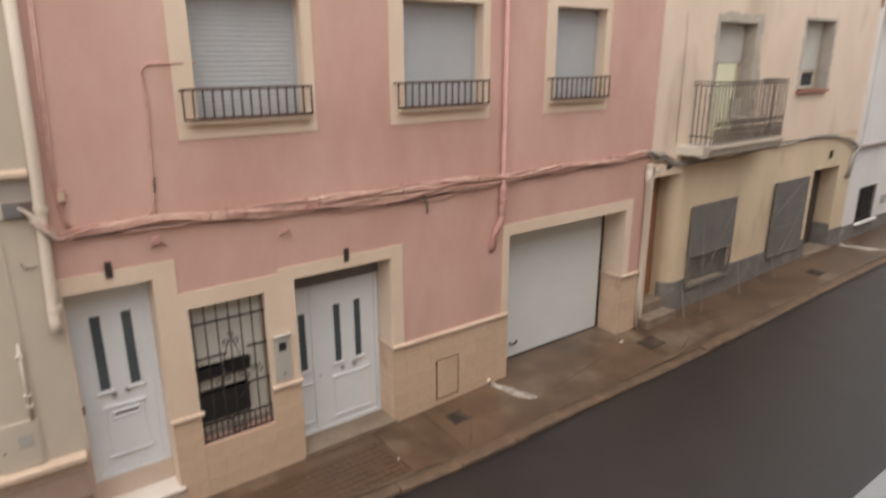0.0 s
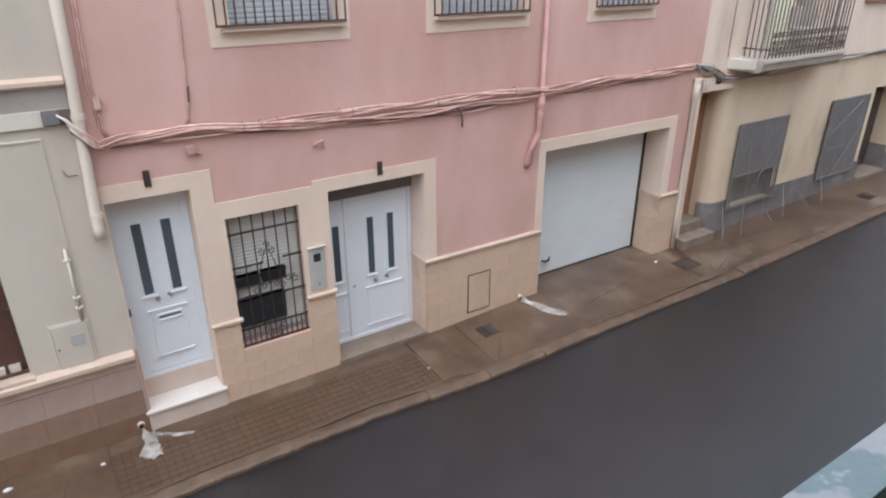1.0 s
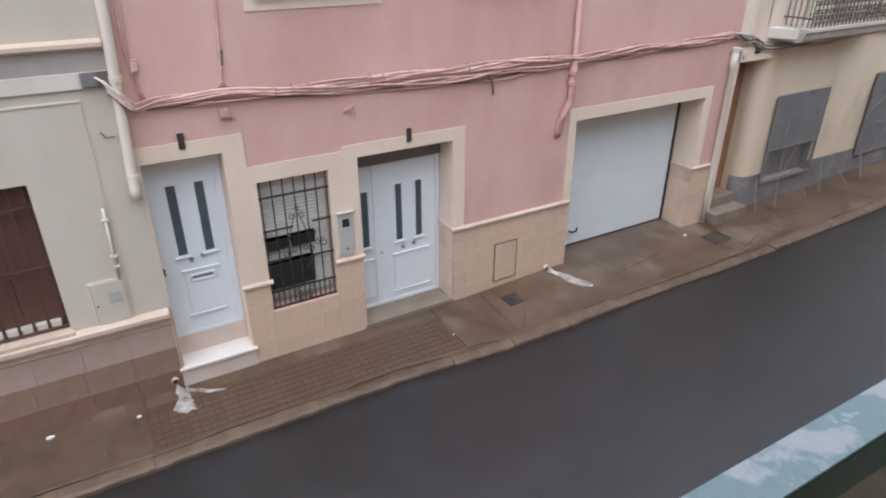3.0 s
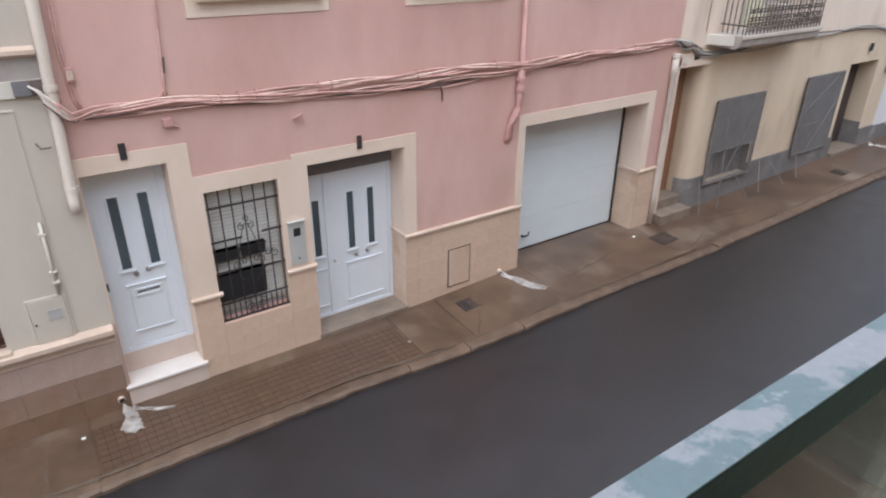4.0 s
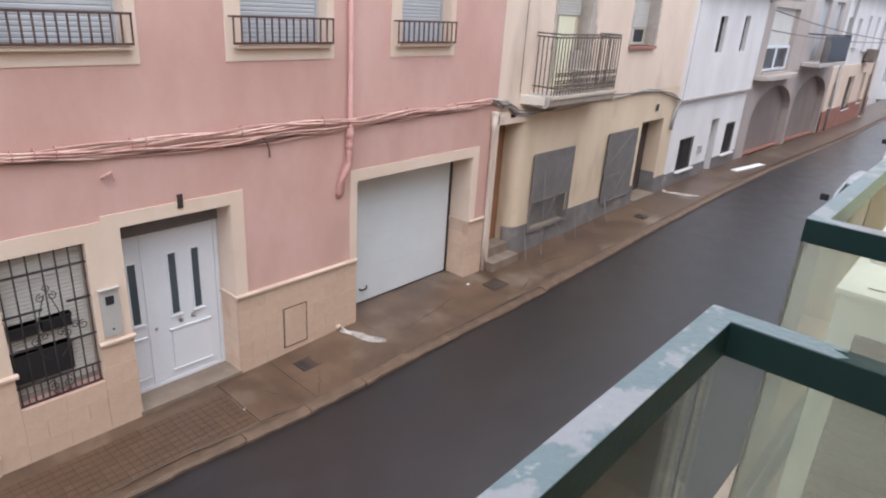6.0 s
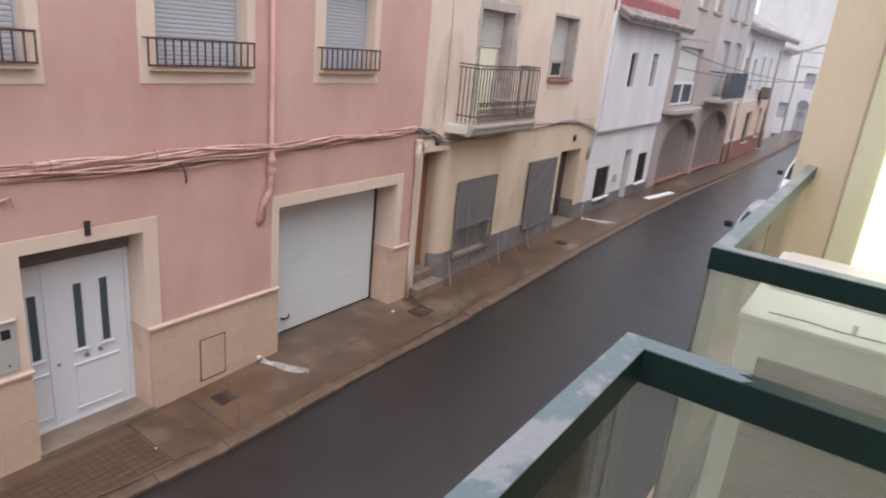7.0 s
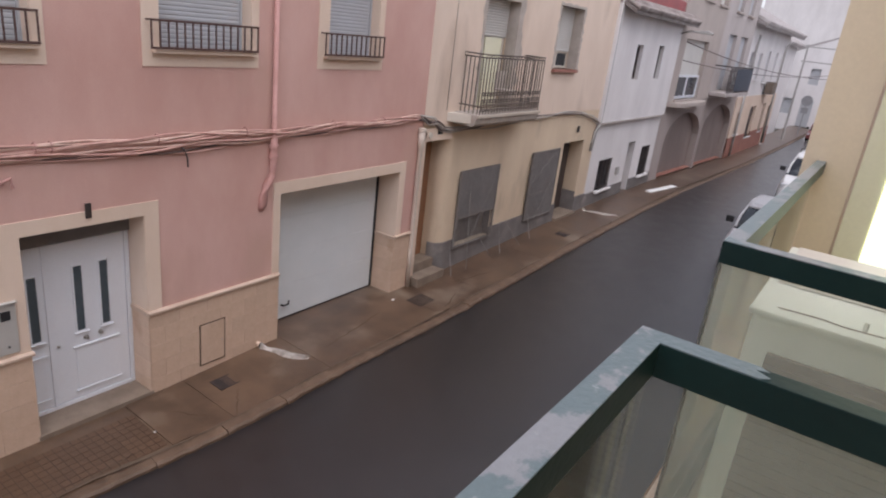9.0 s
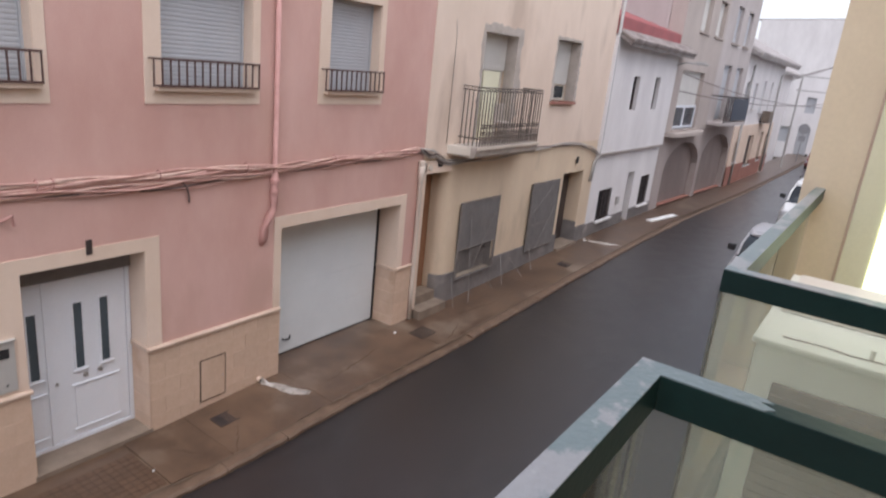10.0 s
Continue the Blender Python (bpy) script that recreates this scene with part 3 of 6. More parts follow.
def cross_house(name, x, y0, y1, h, ridge, holes, label):
    """A house that closes the street, seen gable on: walls, openings and a tiled roof."""
    s = Shape()
    flat = panel(y0, y1, -0.9, h, holes, 0, 0.5)
    s.add([(x + p[1], p[0], p[2]) for p in flat.v], flat.f)
    s.prism([(y0, h), (y1, h), ((y0 + y1) / 2, ridge)], "x", x, x + 0.4)
    t = thing(name, (x, (y0 + y1) / 2, -0.9), label, "house")
    part("wall", s, WHITEWALL, t)
    part("back_wall", Shape().box(x + 0.55, x + 0.7, y0, y1, -0.9, h), MAUVEWALL, t)
    part("roof", Shape().prism([(y0 - 0.4, h), (y0 - 0.4, h + 0.15), ((y0 + y1) / 2, ridge + 0.2), (y1 + 0.4, h + 0.15), (y1 + 0.4, h), ((y0 + y1) / 2, ridge)], "x", x + 0.4, x + 9), FARROOF, t, "pale tiled roof")
    for o in holes:
        part("window", Shape().box(x + 0.2, x + 0.26, o[0], o[1], max(o[2], -0.4), o[3]), SHUTTER, t)
    return t


cross_house("end_house", 66, -6.5, 3.6, 5.4, 7.6, [(-0.6, 0.4, -0.9, 2.0), (1.2, 2.0, 0.6, 2.0), (-3.2, -2.2, -0.9, 2.0), (-0.5, 0.3, 3.4, 4.8), (-3.1, -2.3, 3.4, 4.8)], "white two-storey house closing the end of the street")
cross_house("tall_far_house", 84, -12, 9.0, 12.9, 13.4, [(-6, -4.8, 5.5, 7.2), (-1, 0.2, 5.5, 7.2), (3, 4.2, 5.5, 7.2)], "tall pale building far behind the rooftops")


def tiled_roof(name, x0, x1, y0, z0, y1, z1, material, label, step=0.22):
    """A sloping roof of half-round tile rows running down to the eaves."""
    s = Shape()
    n = int((x1 - x0) / step)
    for i in range(n):
        a = x0 + (x1 - x0) * (i + 0.5) / n
        courses = max(2, int(math.hypot(y1 - y0, z1 - z0) / 0.42))
        for c in range(courses if step < 0.3 else 1):
            u0, u1 = (c / courses, (c + 1.15) / courses) if step < 0.3 else (0, 1)
            p = [(a, y0 - 0.06 + (y1 - y0) * u, z0 + 0.045 + (z1 - z0) * u) for u in (u0, min(u1, 1))]
            s.tube(p, [step * 0.40, step * 0.30] if step < 0.3 else step * 0.36, 8)
    t = thing(name, ((x0 + x1) / 2, y0, z0), label, "roof", kind="structure")
    part("roof_slab", Shape().prism([(y0, z0 - 0.10), (y0, z0), (y1, z1), (y1, z1 - 0.10)], "x", x0, x1), material, t)
    part("tile_rows", s, material, t, "rows of half-round tiles")
    return t


tiled_roof("roof_white_house", WX0 + 0.1, WX1 + 0.5, -0.50, 5.86, -0.04, 6.12, ROOFTILE, "weathered clay tile eaves over the white house")
solid("roof_red_sheet", Shape().prism([(-0.03, 6.06), (-0.03, 6.55), (6.5, 8.60), (6.5, 8.35)], "x", WX0 + 0.1, WX1 + 0.01), REDROOF, "red painted sheet roof above the tiled eaves", "roof", "structure")
tiled_roof("roof_red_dado_house", RX0, 49.6, -0.55, 6.66, 4.2, 8.9, FARROOF, "pale weathered tile roof", 0.5)
tiled_roof("roof_far_house", 49.7, 62, 0.9, 6.35, 5, 8.6, FARROOF, "pale weathered tile roof", 0.5)

# ---- the near side: the building with the balconies ----
solid("wall_near_side", panel(-12, 1.79, -0.9, 7.0, [], -8.3, -8.05), OURWALL, "cream-lime front of the house with the balconies", "wall", "structure")
wall_bay = solid("wall_projecting_bay", Shape().box(1.79, 14.0, -8.3, -6.86, 2.7, 7.0), OURWALL, "tan side wall of the projecting bay beside the balcony", "wall", "structure")
solid("wall_under_bay", Shape().box(1.9, 14.0, -8.3, -7.6, -0.9, 2.7), OURWALL, "cream ground-floor front under the bay", "wall", "structure")
solid("wall_near_side_far", Shape().box(14.0, 70.0, -9.0, -7.6, -0.9, 6.6), WHITEWALL, "whitewashed fronts along the near side", "wall", "structure")
part("pilaster", Shape().box(1.755, 1.79, -7.276, -7.14, 3.36, 7.0), LIMEWALL, wall_bay, "pale green painted strip", 0.006)
part("conduit", Shape().tube([(1.782, -7.135, 3.4), (1.782, -7.135, 6.95)], 0.008), LEDGE, wall_bay, "thin cream conduit")
# Added glowing panel that fills the bright area past the pilaster
glow_panel = thing("glowing_panel", (1.76, -7.66, 3.4), "added glowing panel for an unidentified bright area beside the bay", "window", kind="structure")
part("pane", Shape().box(1.745, 1.755, -8.04, -7.279, 3.4, 6.2), GLOWPANE, glow_panel, "pale green emissive sheet")


# ---- balconies on the near side ----
SEAM = -1.36


def glass_balcony(name, x0, x1, yo, label, left_side, right_side):
    zt, tw, th, fl = 4.40, 0.05, 0.068, 3.22
    t = thing(name, ((x0 + x1) / 2, -7.5, fl - 0.2), label, "balcony", "glazed balconies")
    part("slab", Shape().box(x0 - 0.02, x1 + (0.02 if right_side else 0.0), -8.04, yo + 0.09, fl - 0.2, fl), LEDGE, t, "peach-coloured slab", 0.01)
    back = -8.05
    if right_side:
        ell = [(x0, yo), (x1, yo), (x1, back), (x1 - tw, back), (x1 - tw, yo - tw), (x0, yo - tw)]
        top = [(x0, yo - 0.001), (x1 - 0.001, yo - 0.001), (x1 - 0.001, -7.165), (x1 - 0.012, -7.18), (x1 - 0.02, -7.16), (x1 - 0.034, -7.185), (x1 - tw + 0.001, -7.17), (x1 - tw + 0.001, yo - tw + 0.001), (x0, yo - tw + 0.001)]
    else:
        ell = [(x1, yo), (x0, yo), (x0, back), (x0 + tw, back), (x0 + tw, yo - tw), (x1, yo - tw)]
        top = [(x1, yo - 0.001), (x0 + 0.001, yo - 0.001), (x0 + 0.001, -7.9), (x0 + tw - 0.001, -7.9), (x0 + tw - 0.001, yo - tw + 0.001), (x1, yo - tw + 0.001)]
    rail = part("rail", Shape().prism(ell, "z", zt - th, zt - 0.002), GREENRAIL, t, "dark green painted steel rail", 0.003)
    part("rail_top", Shape().prism(top, "z", zt - 0.0025, zt), RAILTOP, rail, "wet top face with flaking paint and painted-in sky sheen")
    cut = SEAM if right_side else (x0 + x1) / 2
    spans = [(x0 if right_side else x0 - 0.009, cut - 0.003), (cut + 0.009, x1 - 0.012)]
    inset = 0.023 if right_side else 0.001
    panes = [Shape().box(a + 0.01, b - 0.004, yo - inset - 0.008, yo - inset, fl + 0.04, zt - th + 0.01) for a, b in spans]
    sx = x1 - 0.031 if right_side else x0 + inset
    panes.append(Shape().box(sx, sx + 0.008, -8.04, yo - inset - 0.012, fl + 0.04, zt - th + 0.01))
    for s in panes:
        part("pane", s, RAILGLASS if right_side else MILKGLASS, t, "smoked greenish glass pane").visible_shadow = False
    part("bottom_rail", Shape().box(x0, x1, yo - 0.045, yo - 0.011, fl, fl + 0.045), GREENRAIL, t, "dark green bottom rail", 0.004)
    return t


glass_balcony("balcony", -4.4, -1.27, -6.955, "balcony with a chipped green rail and smoked glass panes", False, True)
glass_balcony("balcony", -0.50, 1.785, -6.93, "next balcony with a chipped green rail and smoked glass panes", True, False)

ac = thing("air_conditioner", (0.1, -7.3, 3.22), "tall off-white outdoor unit standing on the balcony floor", "air conditioner")
part("casing", Shape().box(-0.352, 0.512, -7.60, -7.04, 3.26, 4.166), ACWHITE, ac, "", 0.018)
part("lid", Shape().box(-0.364, 0.524, -7.61, -7.028, 4.166, 4.186), ACWHITE, ac, "", 0.008)
part("lid_seam", Shape().tube([(-0.30 + 0.006 * (k % 3), -7.10 - 0.06 * k, 4.187) for k in range(9)], 0.0035, 5), ACBROWN, ac, "dirty seam along the lid")
part("pipe_stub", Shape().tube([(-0.28, -7.33, 4.18), (-0.28, -7.33, 4.215)], 0.007, 8), ACWHITE, ac)
part("grille_frame", Shape().box(-0.372, -0.352, -7.55, -7.11, 3.30, 4.06), ACBROWN, ac, "brownish side grille", 0.004)
for k in range(22):
    part("louvre", Shape().box(-0.386, -0.368, -7.545, -7.115, 3.32 + k * 0.033, 3.336 + k * 0.033), ACBROWN, ac)
for y in (-7.5, -7.12):
    part("foot", Shape().box(-0.30, 0.48, y - 0.03, y + 0.03, 3.22, 3.26), BLACK, ac)
solid("plank", Shape().box(-0.04, 0.48, -7.5, -7.06, 4.188, 4.202), MARBLE, "pale board lying on the outdoor unit", "board", bevel=0.004)


# ---- doors and windows of the pink house ----
def pvc_leaf(t, x0, x1, z0, z1, y, panes, lower, knobs, slot=None):
    leaf = part("leaf", Shape().box(x0, x1, y, y + 0.05, z0, z1), PVC, t, "white panelled leaf", 0.004)
    for a, b, c, d in panes:
        part("pane", Shape().box(a, b, y - 0.006, y + 0.01, c, d), PANEGREY, leaf, "narrow dark glass pane")
        w = 0.02
        part("bead", panel(a - w, b + w, c - w, d + w, [(a, b, c, d)], y - 0.016, y + 0.002), PVC, leaf, "", 0.003)
        part("bead_sill", Shape().box(a - w - 0.02, b + w + 0.02, y - 0.03, y, c - w - 0.02, c - w), PVC, leaf, "", 0.004)
    for a, b, c, d in lower:
        part("raised_panel", Shape().box(a, b, y - 0.012, y + 0.002, c, d), PVC, leaf, "", 0.006)
        for z in (c - 0.02, d + 0.02):
            part("moulding", Shape().box(a - 0.03, b + 0.03, y - 0.028, y, z - 0.012, z + 0.012), PVC, leaf, "", 0.006)
    for x, z in knobs:
        h = part("handle", Shape().disc((x, y - 0.03, z), "y", 0.018, 0.05, 12), STEEL, leaf, "steel knob", 0.003, True)
        part("rose", Shape().disc((x, y - 0.004, z), "y", 0.03, 0.01, 14), STEEL, h)
    if slot:
        a, b, c, d = slot
        part("letter_slot", panel(a, b, c, d, [(a + 0.02, b - 0.02, c + 0.015, d - 0.015)], y - 0.030, y), PVC, leaf, "", 0.003)
        part("slot_flap", Shape().box(a + 0.02, b - 0.02, y - 0.020, y, c + 0.035, d - 0.03), STRIPGREY, leaf)
    return leaf


door_a = thing("door_1", (-1.66, 0.3, 0.2), "closed white panelled door with two narrow dark panes above two steps", "door", kind="structure")
part("frame", panel(-2.074, -1.216, 0.2, 2.56, [(-1.98, -1.30, 0.25, 2.44)], 0.265, 0.335), PVC, door_a, "white door frame", 0.004)
pvc_leaf(door_a, -1.98, -1.30, 0.26, 2.44, 0.285, [(-1.85, -1.745, 1.30, 2.19), (-1.535, -1.43, 1.30, 2.19)], [(-1.83, -1.44, 0.48, 1.06)], [(-1.72, 1.22), (-1.58, 1.25)], (-1.77, -1.48, 0.93, 1.02))
solid("doorstep_upper", Shape().box(-2.074, -1.216, 0.262, 0.7, -0.34, 0.2), RISER, "pale stone riser under the door", "step", bevel=0.008)
solid("doorstep", Shape().box(-2.12, -1.19, -0.04, 0.262, -0.36, -0.10), RISER, "pale stone block of the doorstep", "step", bevel=0.006)
solid("step_tread", Shape().box(-2.14, -1.17, -0.07, 0.26, -0.10, -0.065), MARBLE, "white marble tread on the doorstep", "step", bevel=0.008)

door_9 = thing("door_2", (1.1, 0.4, -0.27), "closed white double door with three narrow dark panes", "door", kind="structure")
part("frame", panel(0.407, 1.812, -0.27, 2.16, [(0.47, 1.755, -0.22, 1.95)], 0.375, 0.445), PVC, door_9, "white door frame", 0.004)
part("transom_panel", Shape().box(0.407, 1.812, 0.335, 0.374, 1.965, 2.233), STRIPGREY, door_9, "dark grey strip over the door", 0.003)
pvc_leaf(door_9, 0.475, 0.765, -0.21, 1.94, 0.395, [(0.575, 0.675, 0.74, 1.58)], [(0.55, 0.70, -0.06, 0.50)], [])
pvc_leaf(door_9, 0.775, 1.75, -0.21, 1.94, 0.392, [(1.10, 1.20, 0.74, 1.61), (1.42, 1.52, 0.74, 1.61)], [(1.06, 1.60, -0.08, 0.50)], [(1.20, 0.62), (1.38, 0.64)])
part("mullion", Shape().box(0.755, 0.785, 0.37, 0.40, -0.22, 1.95), PVC, door_9, "", 0.004)
part("lock", Shape().disc((0.86, 0.385, 0.60), "y", 0.018, 0.02, 12), STEEL, door_9)
solid("threshold", Shape().box(0.38, 1.84, -0.03, 0.6, -0.36, -0.265), STEPCEMENT, "worn beige stone threshold", "step", bevel=0.01)

garage = thing("door_3", (5.4, 0.52, -0.26), "closed white sectional garage door with fine grain", "garage door", kind="structure")
gx0, gx1, gz0, gz1 = 4.006, 6.80, -0.235, 2.19
for k in range(4):
    a, b = gz0 + (gz1 - gz0) * k / 4, gz0 + (gz1 - gz0) * (k + 1) / 4
    part("panel", Shape().box(gx0, gx1, 0.49, 0.53, a + 0.001, b - 0.001), GARAGEWHITE, garage, "", 0.004)
part("seal", Shape().box(gx0, gx1, 0.485, 0.535, -0.262, gz0), BLACK, garage, "black rubber seal")
part("side_seal", Shape().box(gx1, 6.862, 0.485, 0.535, -0.25, 2.19), BLACK, garage, "dark gap beside the door")
part("handle", Shape().tube([(4.52, 0.49, 0.02), (4.52, 0.43, 0.02), (4.62, 0.42, 0.03), (4.63, 0.42, 0.09)], 0.017), BLACK, garage, "black lever handle")

window_g = thing("window_2", (-0.44, 0.2, 0.37), "ground-floor window behind an ornate black iron grille", "window", kind="structure")
part("frame", panel(-0.884, 0.004, 0.37, 2.139, [(-0.82, -0.46, 0.43, 1.55), (-0.42, -0.06, 0.43, 1.55)], 0.165, 0.23), GREYPLASTIC, window_g, "grey frame", 0.004)
for a in (-0.82, -0.42):
    part("pane", Shape().box(a, a + 0.36, 0.19, 0.2, 0.43, 1.55), DARKGLASS, window_g)
sh = Shape()
for k in range(36):
    z = 0.44 + k * 0.0465
    sh.prism([(0.165, z), (0.150, z + 0.01), (0.150, z + 0.036), (0.165, z + 0.0455)], "x", -0.87, -0.01)
part("shutter", sh, SHUTTERWHITE, window_g, "lowered pale slatted shutter")


def curl(cx, cz, y, r, turns=1.4, start=0.0, way=1, n=18):
    return [(cx + way * r * (1 - 0.75 * k / n) * math.cos(start + turns * 2 * math.pi * k / n), y, cz + r * (1 - 0.75 * k / n) * math.sin(start + turns * 2 * math.pi * k / n)) for k in range(n + 1)]


grille = thing("window_grille", (-0.44, 0.03, 0.37), "ornate black wrought-iron window grille with scrolls", "window grille")
for k in range(7):
    x = -0.855 + k * 0.139
    part("bar", Shape().box(x - 0.007, x + 0.007, 0.02, 0.034, 0.385, 2.13), IRON, grille)
for a, b, z in ((-0.885, 0.005, 0.385), (-0.885, 0.005, 1.92), (-0.885, -0.5, 1.48), (-0.25, 0.005, 1.50), (-0.885, 0.005, 0.62), (-0.30, 0.005, 1.02), (-0.885, -0.62, 1.06)):
    part("cross_bar", Shape().box(a, b, 0.014, 0.04, z - 0.009, z + 0.009), IRON, grille)
for k in range(6):
    x = -0.785 + k * 0.139
    part("short_bar", Shape().box(x - 0.006, x + 0.006, 0.02, 0.034, 0.385, 0.62), IRON, grille)
for cx, cz, r, st, w in ((-0.50, 1.62, 0.05, 1.5, 1), (-0.39, 1.62, 0.05, 1.5, -1), (-0.445, 1.72, 0.045, -1.5, 1), (-0.62, 1.12, 0.055, 0, 1), (-0.30, 1.12, 0.055, 0, -1), (-0.53, 1.16, 0.05, 0, -1),
                         (-0.36, 1.16, 0.05, 0, 1), (-0.20, 1.20, 0.05, 0, 1), (-0.12, 1.18, 0.06, 1.5, 1), (-0.52, 0.52, 0.075, 1.57, 1), (-0.36, 0.52, 0.075, 1.57, -1), (-0.50, 0.44, 0.045, 0, 1), (-0.38, 0.44, 0.045, 0, -1)):
    part("scroll", Shape().tube(curl(cx, cz, 0.012, r, 1.3, st, w), 0.006, 6), IRON, grille)
for w in (-1, 1):
    part("scroll_stem", Shape().tube([(-0.445 + w * 0.02, 0.012, 1.66), (-0.445 + w * 0.09, 0.012, 1.45), (-0.445 + w * 0.15, 0.012, 1.15), (-0.445 + w * 0.16, 0.012, 0.98), (-0.445 + w * 0.06, 0.012, 0.86)], 0.006, 6), IRON, grille)
for a, b, c, d in ((-0.84, -0.56, 1.19, 1.33), (-0.52, -0.22, 1.19, 1.34), (-0.86, -0.26, 0.64, 1.0)):
    tr = thing("planter_box", ((a + b) / 2, 0.1, c), "black plastic planter box hung behind the grille", "planter", "planter boxes")
    part("trough", Shape().prism([(0.045, d), (0.06, c), (0.14, c), (0.148, d)], "x", a, b), BLACK, tr, "", 0.006)
    part("rim", Shape().box(a - 0.01, b + 0.01, 0.038, 0.15, d - 0.02, d), BLACK, tr, "", 0.004)

inter = thing("intercom_panel", (0.17, -0.02, 0.9), "steel door-entry panel with a small dark screen", "intercom")
part("plate", Shape().box(0.07, 0.285, -0.035, -0.012, 0.93, 1.53), ALUMINIUM, inter, "", 0.008)
part("hood", Shape().box(0.06, 0.295, -0.06, -0.012, 1.53, 1.55), ALUMINIUM, inter, "", 0.004)
part("screen", Shape().box(0.13, 0.225, -0.04, -0.034, 1.34, 1.45), BLACK, inter, "dark screen")
part("button", Shape().disc((0.18, -0.038, 1.02), "y", 0.012, 0.012, 10), BLACK, inter)
bell = thing("doorbell", (-2.10, -0.03, 1.3), "small dark oval doorbell on the jamb", "doorbell")
part("plate", Shape().box(-2.076, -2.045, 0.10, 0.135, 1.16, 1.25), BLACK, bell, "", 0.008)

for n, (x, z) in enumerate(((-1.62, 2.77), (1.14, 2.42))):
    pl = thing("house_mark", (x, -0.03, z - 0.09), "small dark iron mark over the door", "wall mark", "house marks")
    part("bar", Shape().box(x - 0.035, x + 0.035, -0.028, -0.013, z - 0.09, z + 0.09), IRON, pl, "", 0.01)

hatch = thing("meter_hatch", (2.76, -0.03, -0.17), "small beige service hatch flush in the stone dado", "hatch")
part("door", Shape().box(2.58, 2.97, -0.036, -0.02, -0.165, 0.455), STONE, hatch, "", 0.003)
part("frame", panel(2.56, 2.99, -0.185, 0.475, [(2.575, 2.975, -0.17, 0.46)], -0.03, -0.018), JOINT, hatch, "dark gap round the hatch")
part("knob", Shape().disc((2.93, -0.04, 0.14), "y", 0.012, 0.014, 10), STEEL, hatch)


def upper_window(o, bars):
    x0, x1, z0, z1 = o
    w = thing("window", ((x0 + x1) / 2, 0.2, z0), "upper window with a closed grey roller shutter", "window", "upper windows", "structure")
    s = Shape()
    n = int((z1 - z0) / 0.052)
    for k in range(n):
        z = z0 + (z1 - z0) * k / n
        h = (z1 - z0) / n
        s.prism([(0.215, z), (0.207, z + 0.2 * h), (0.207, z + 0.75 * h), (0.215, z + h * 0.98)], "x", x0 + 0.03, x1 - 0.03)
    part("shutter", s, SHUTTER, w, "grey slatted roller shutter")
    part("shutter_backing", Shape().box(x0, x1, 0.215, 0.24, z0, z1), SHUTTER, w)
    part("guide", Shape().box(x0 + 0.006, x0 + 0.03, 0.18, 0.214, z0, z1), SHUTTER, w)
    part("guide", Shape().box(x1 - 0.03, x1 - 0.006, 0.18, 0.214, z0, z1), SHUTTER, w)
    part("sill", Shape().box(x0 - 0.10, x1 + 0.04, -0.10, 0.21, z0 - 0.045, z0), CREAM, w, "cream sill", 0.008)
    g = thing("window_rail", ((x0 + x1) / 2, -0.08, z0), "low dark iron rail across the window", "window rail", "window rails")
    a, b, y = x0 - 0.17, x1 + 0.03, -0.115
    part("top_bar", Shape().box(a, b, y - 0.015, y + 0.015, z0 + 0.31, z0 + 0.335), BROWNIRON, g, "", 0.003)
    part("bottom_bar", Shape().box(a, b, y - 0.015, y + 0.015, z0 + 0.005, z0 + 0.03), BROWNIRON, g, "", 0.003)
    for k in range(bars):
        x = a + 0.008 + (b - a - 0.016) * k / (bars - 1)
        part("bar", Shape().box(x - 0.008, x + 0.008, y - 0.008, y + 0.008, z0 + 0.03, z0 + 0.31), BROWNIRON, g)
    for x in (a + 0.008, b - 0.008):
        part("return", Shape().box(x - 0.008, x + 0.008, y, 0.0, z0 + 0.312, z0 + 0.33), BROWNIRON, g)


for o, nb in zip(UPPER, (15, 15, 13)):
    upper_window(o, nb)


# ---- pipes and cables on the pink house ----
def pipe(name, pts, r, material, label, collars=(), n=12):
    t = thing(name, pts[-1], label, "pipe", "rainwater pipes")
    part("pipe", Shape().tube(pts, r, n), material, t, "", 0, True)
    for p, d in collars:
        part("collar", Shape().disc(p, d, (max(r) if isinstance(r, list) else r) * 1.18, 0.06, n), material, t)
    return t


pipe("downpipe", [(-1.98, -0.075, 8.0), (-2.10, -0.075, 4.0), (-2.17, -0.075, 2.5), (-2.175, -0.09, 2.36), (-2.175, -0.11, 2.24)], 0.054, CREAMPIPE, "cream painted rainwater pipe ending above the pavement", [((-2.165, -0.075, 2.48), "z"), ((-2.12, -0.075, 3.5), "z")])
pipe("downpipe", [(3.80, -0.06, 8.1), (3.80, -0.06, 3.08), (3.80, -0.06, 3.06), (3.80, -0.06, 2.62), (3.78, -0.06, 2.52), (3.67, -0.06, 2.36), (3.635, -0.06, 2.24), (3.635, -0.04, 2.10), (3.635, 0.03, 2.02)], [0.036, 0.036, 0.052, 0.052, 0.056, 0.058, 0.058, 0.058, 0.058], PINKGREY, "pink painted rainwater pipe bending into the wall", [((3.80, -0.06, 2.95), "z"), ((3.80, -0.06, 2.80), "z")])
pipe("downpipe", [(7.36, -0.06, 3.0), (7.36, -0.06, 2.66), (7.362, -0.055, 2.62), (7.37, -0.05, 0.5), (7.38, -0.06, -0.24)], [0.066, 0.066, 0.046, 0.044, 0.044], CREAMPIPE, "cream painted pipe down the party wall", [((7.36, -0.06, 2.96), "z")])
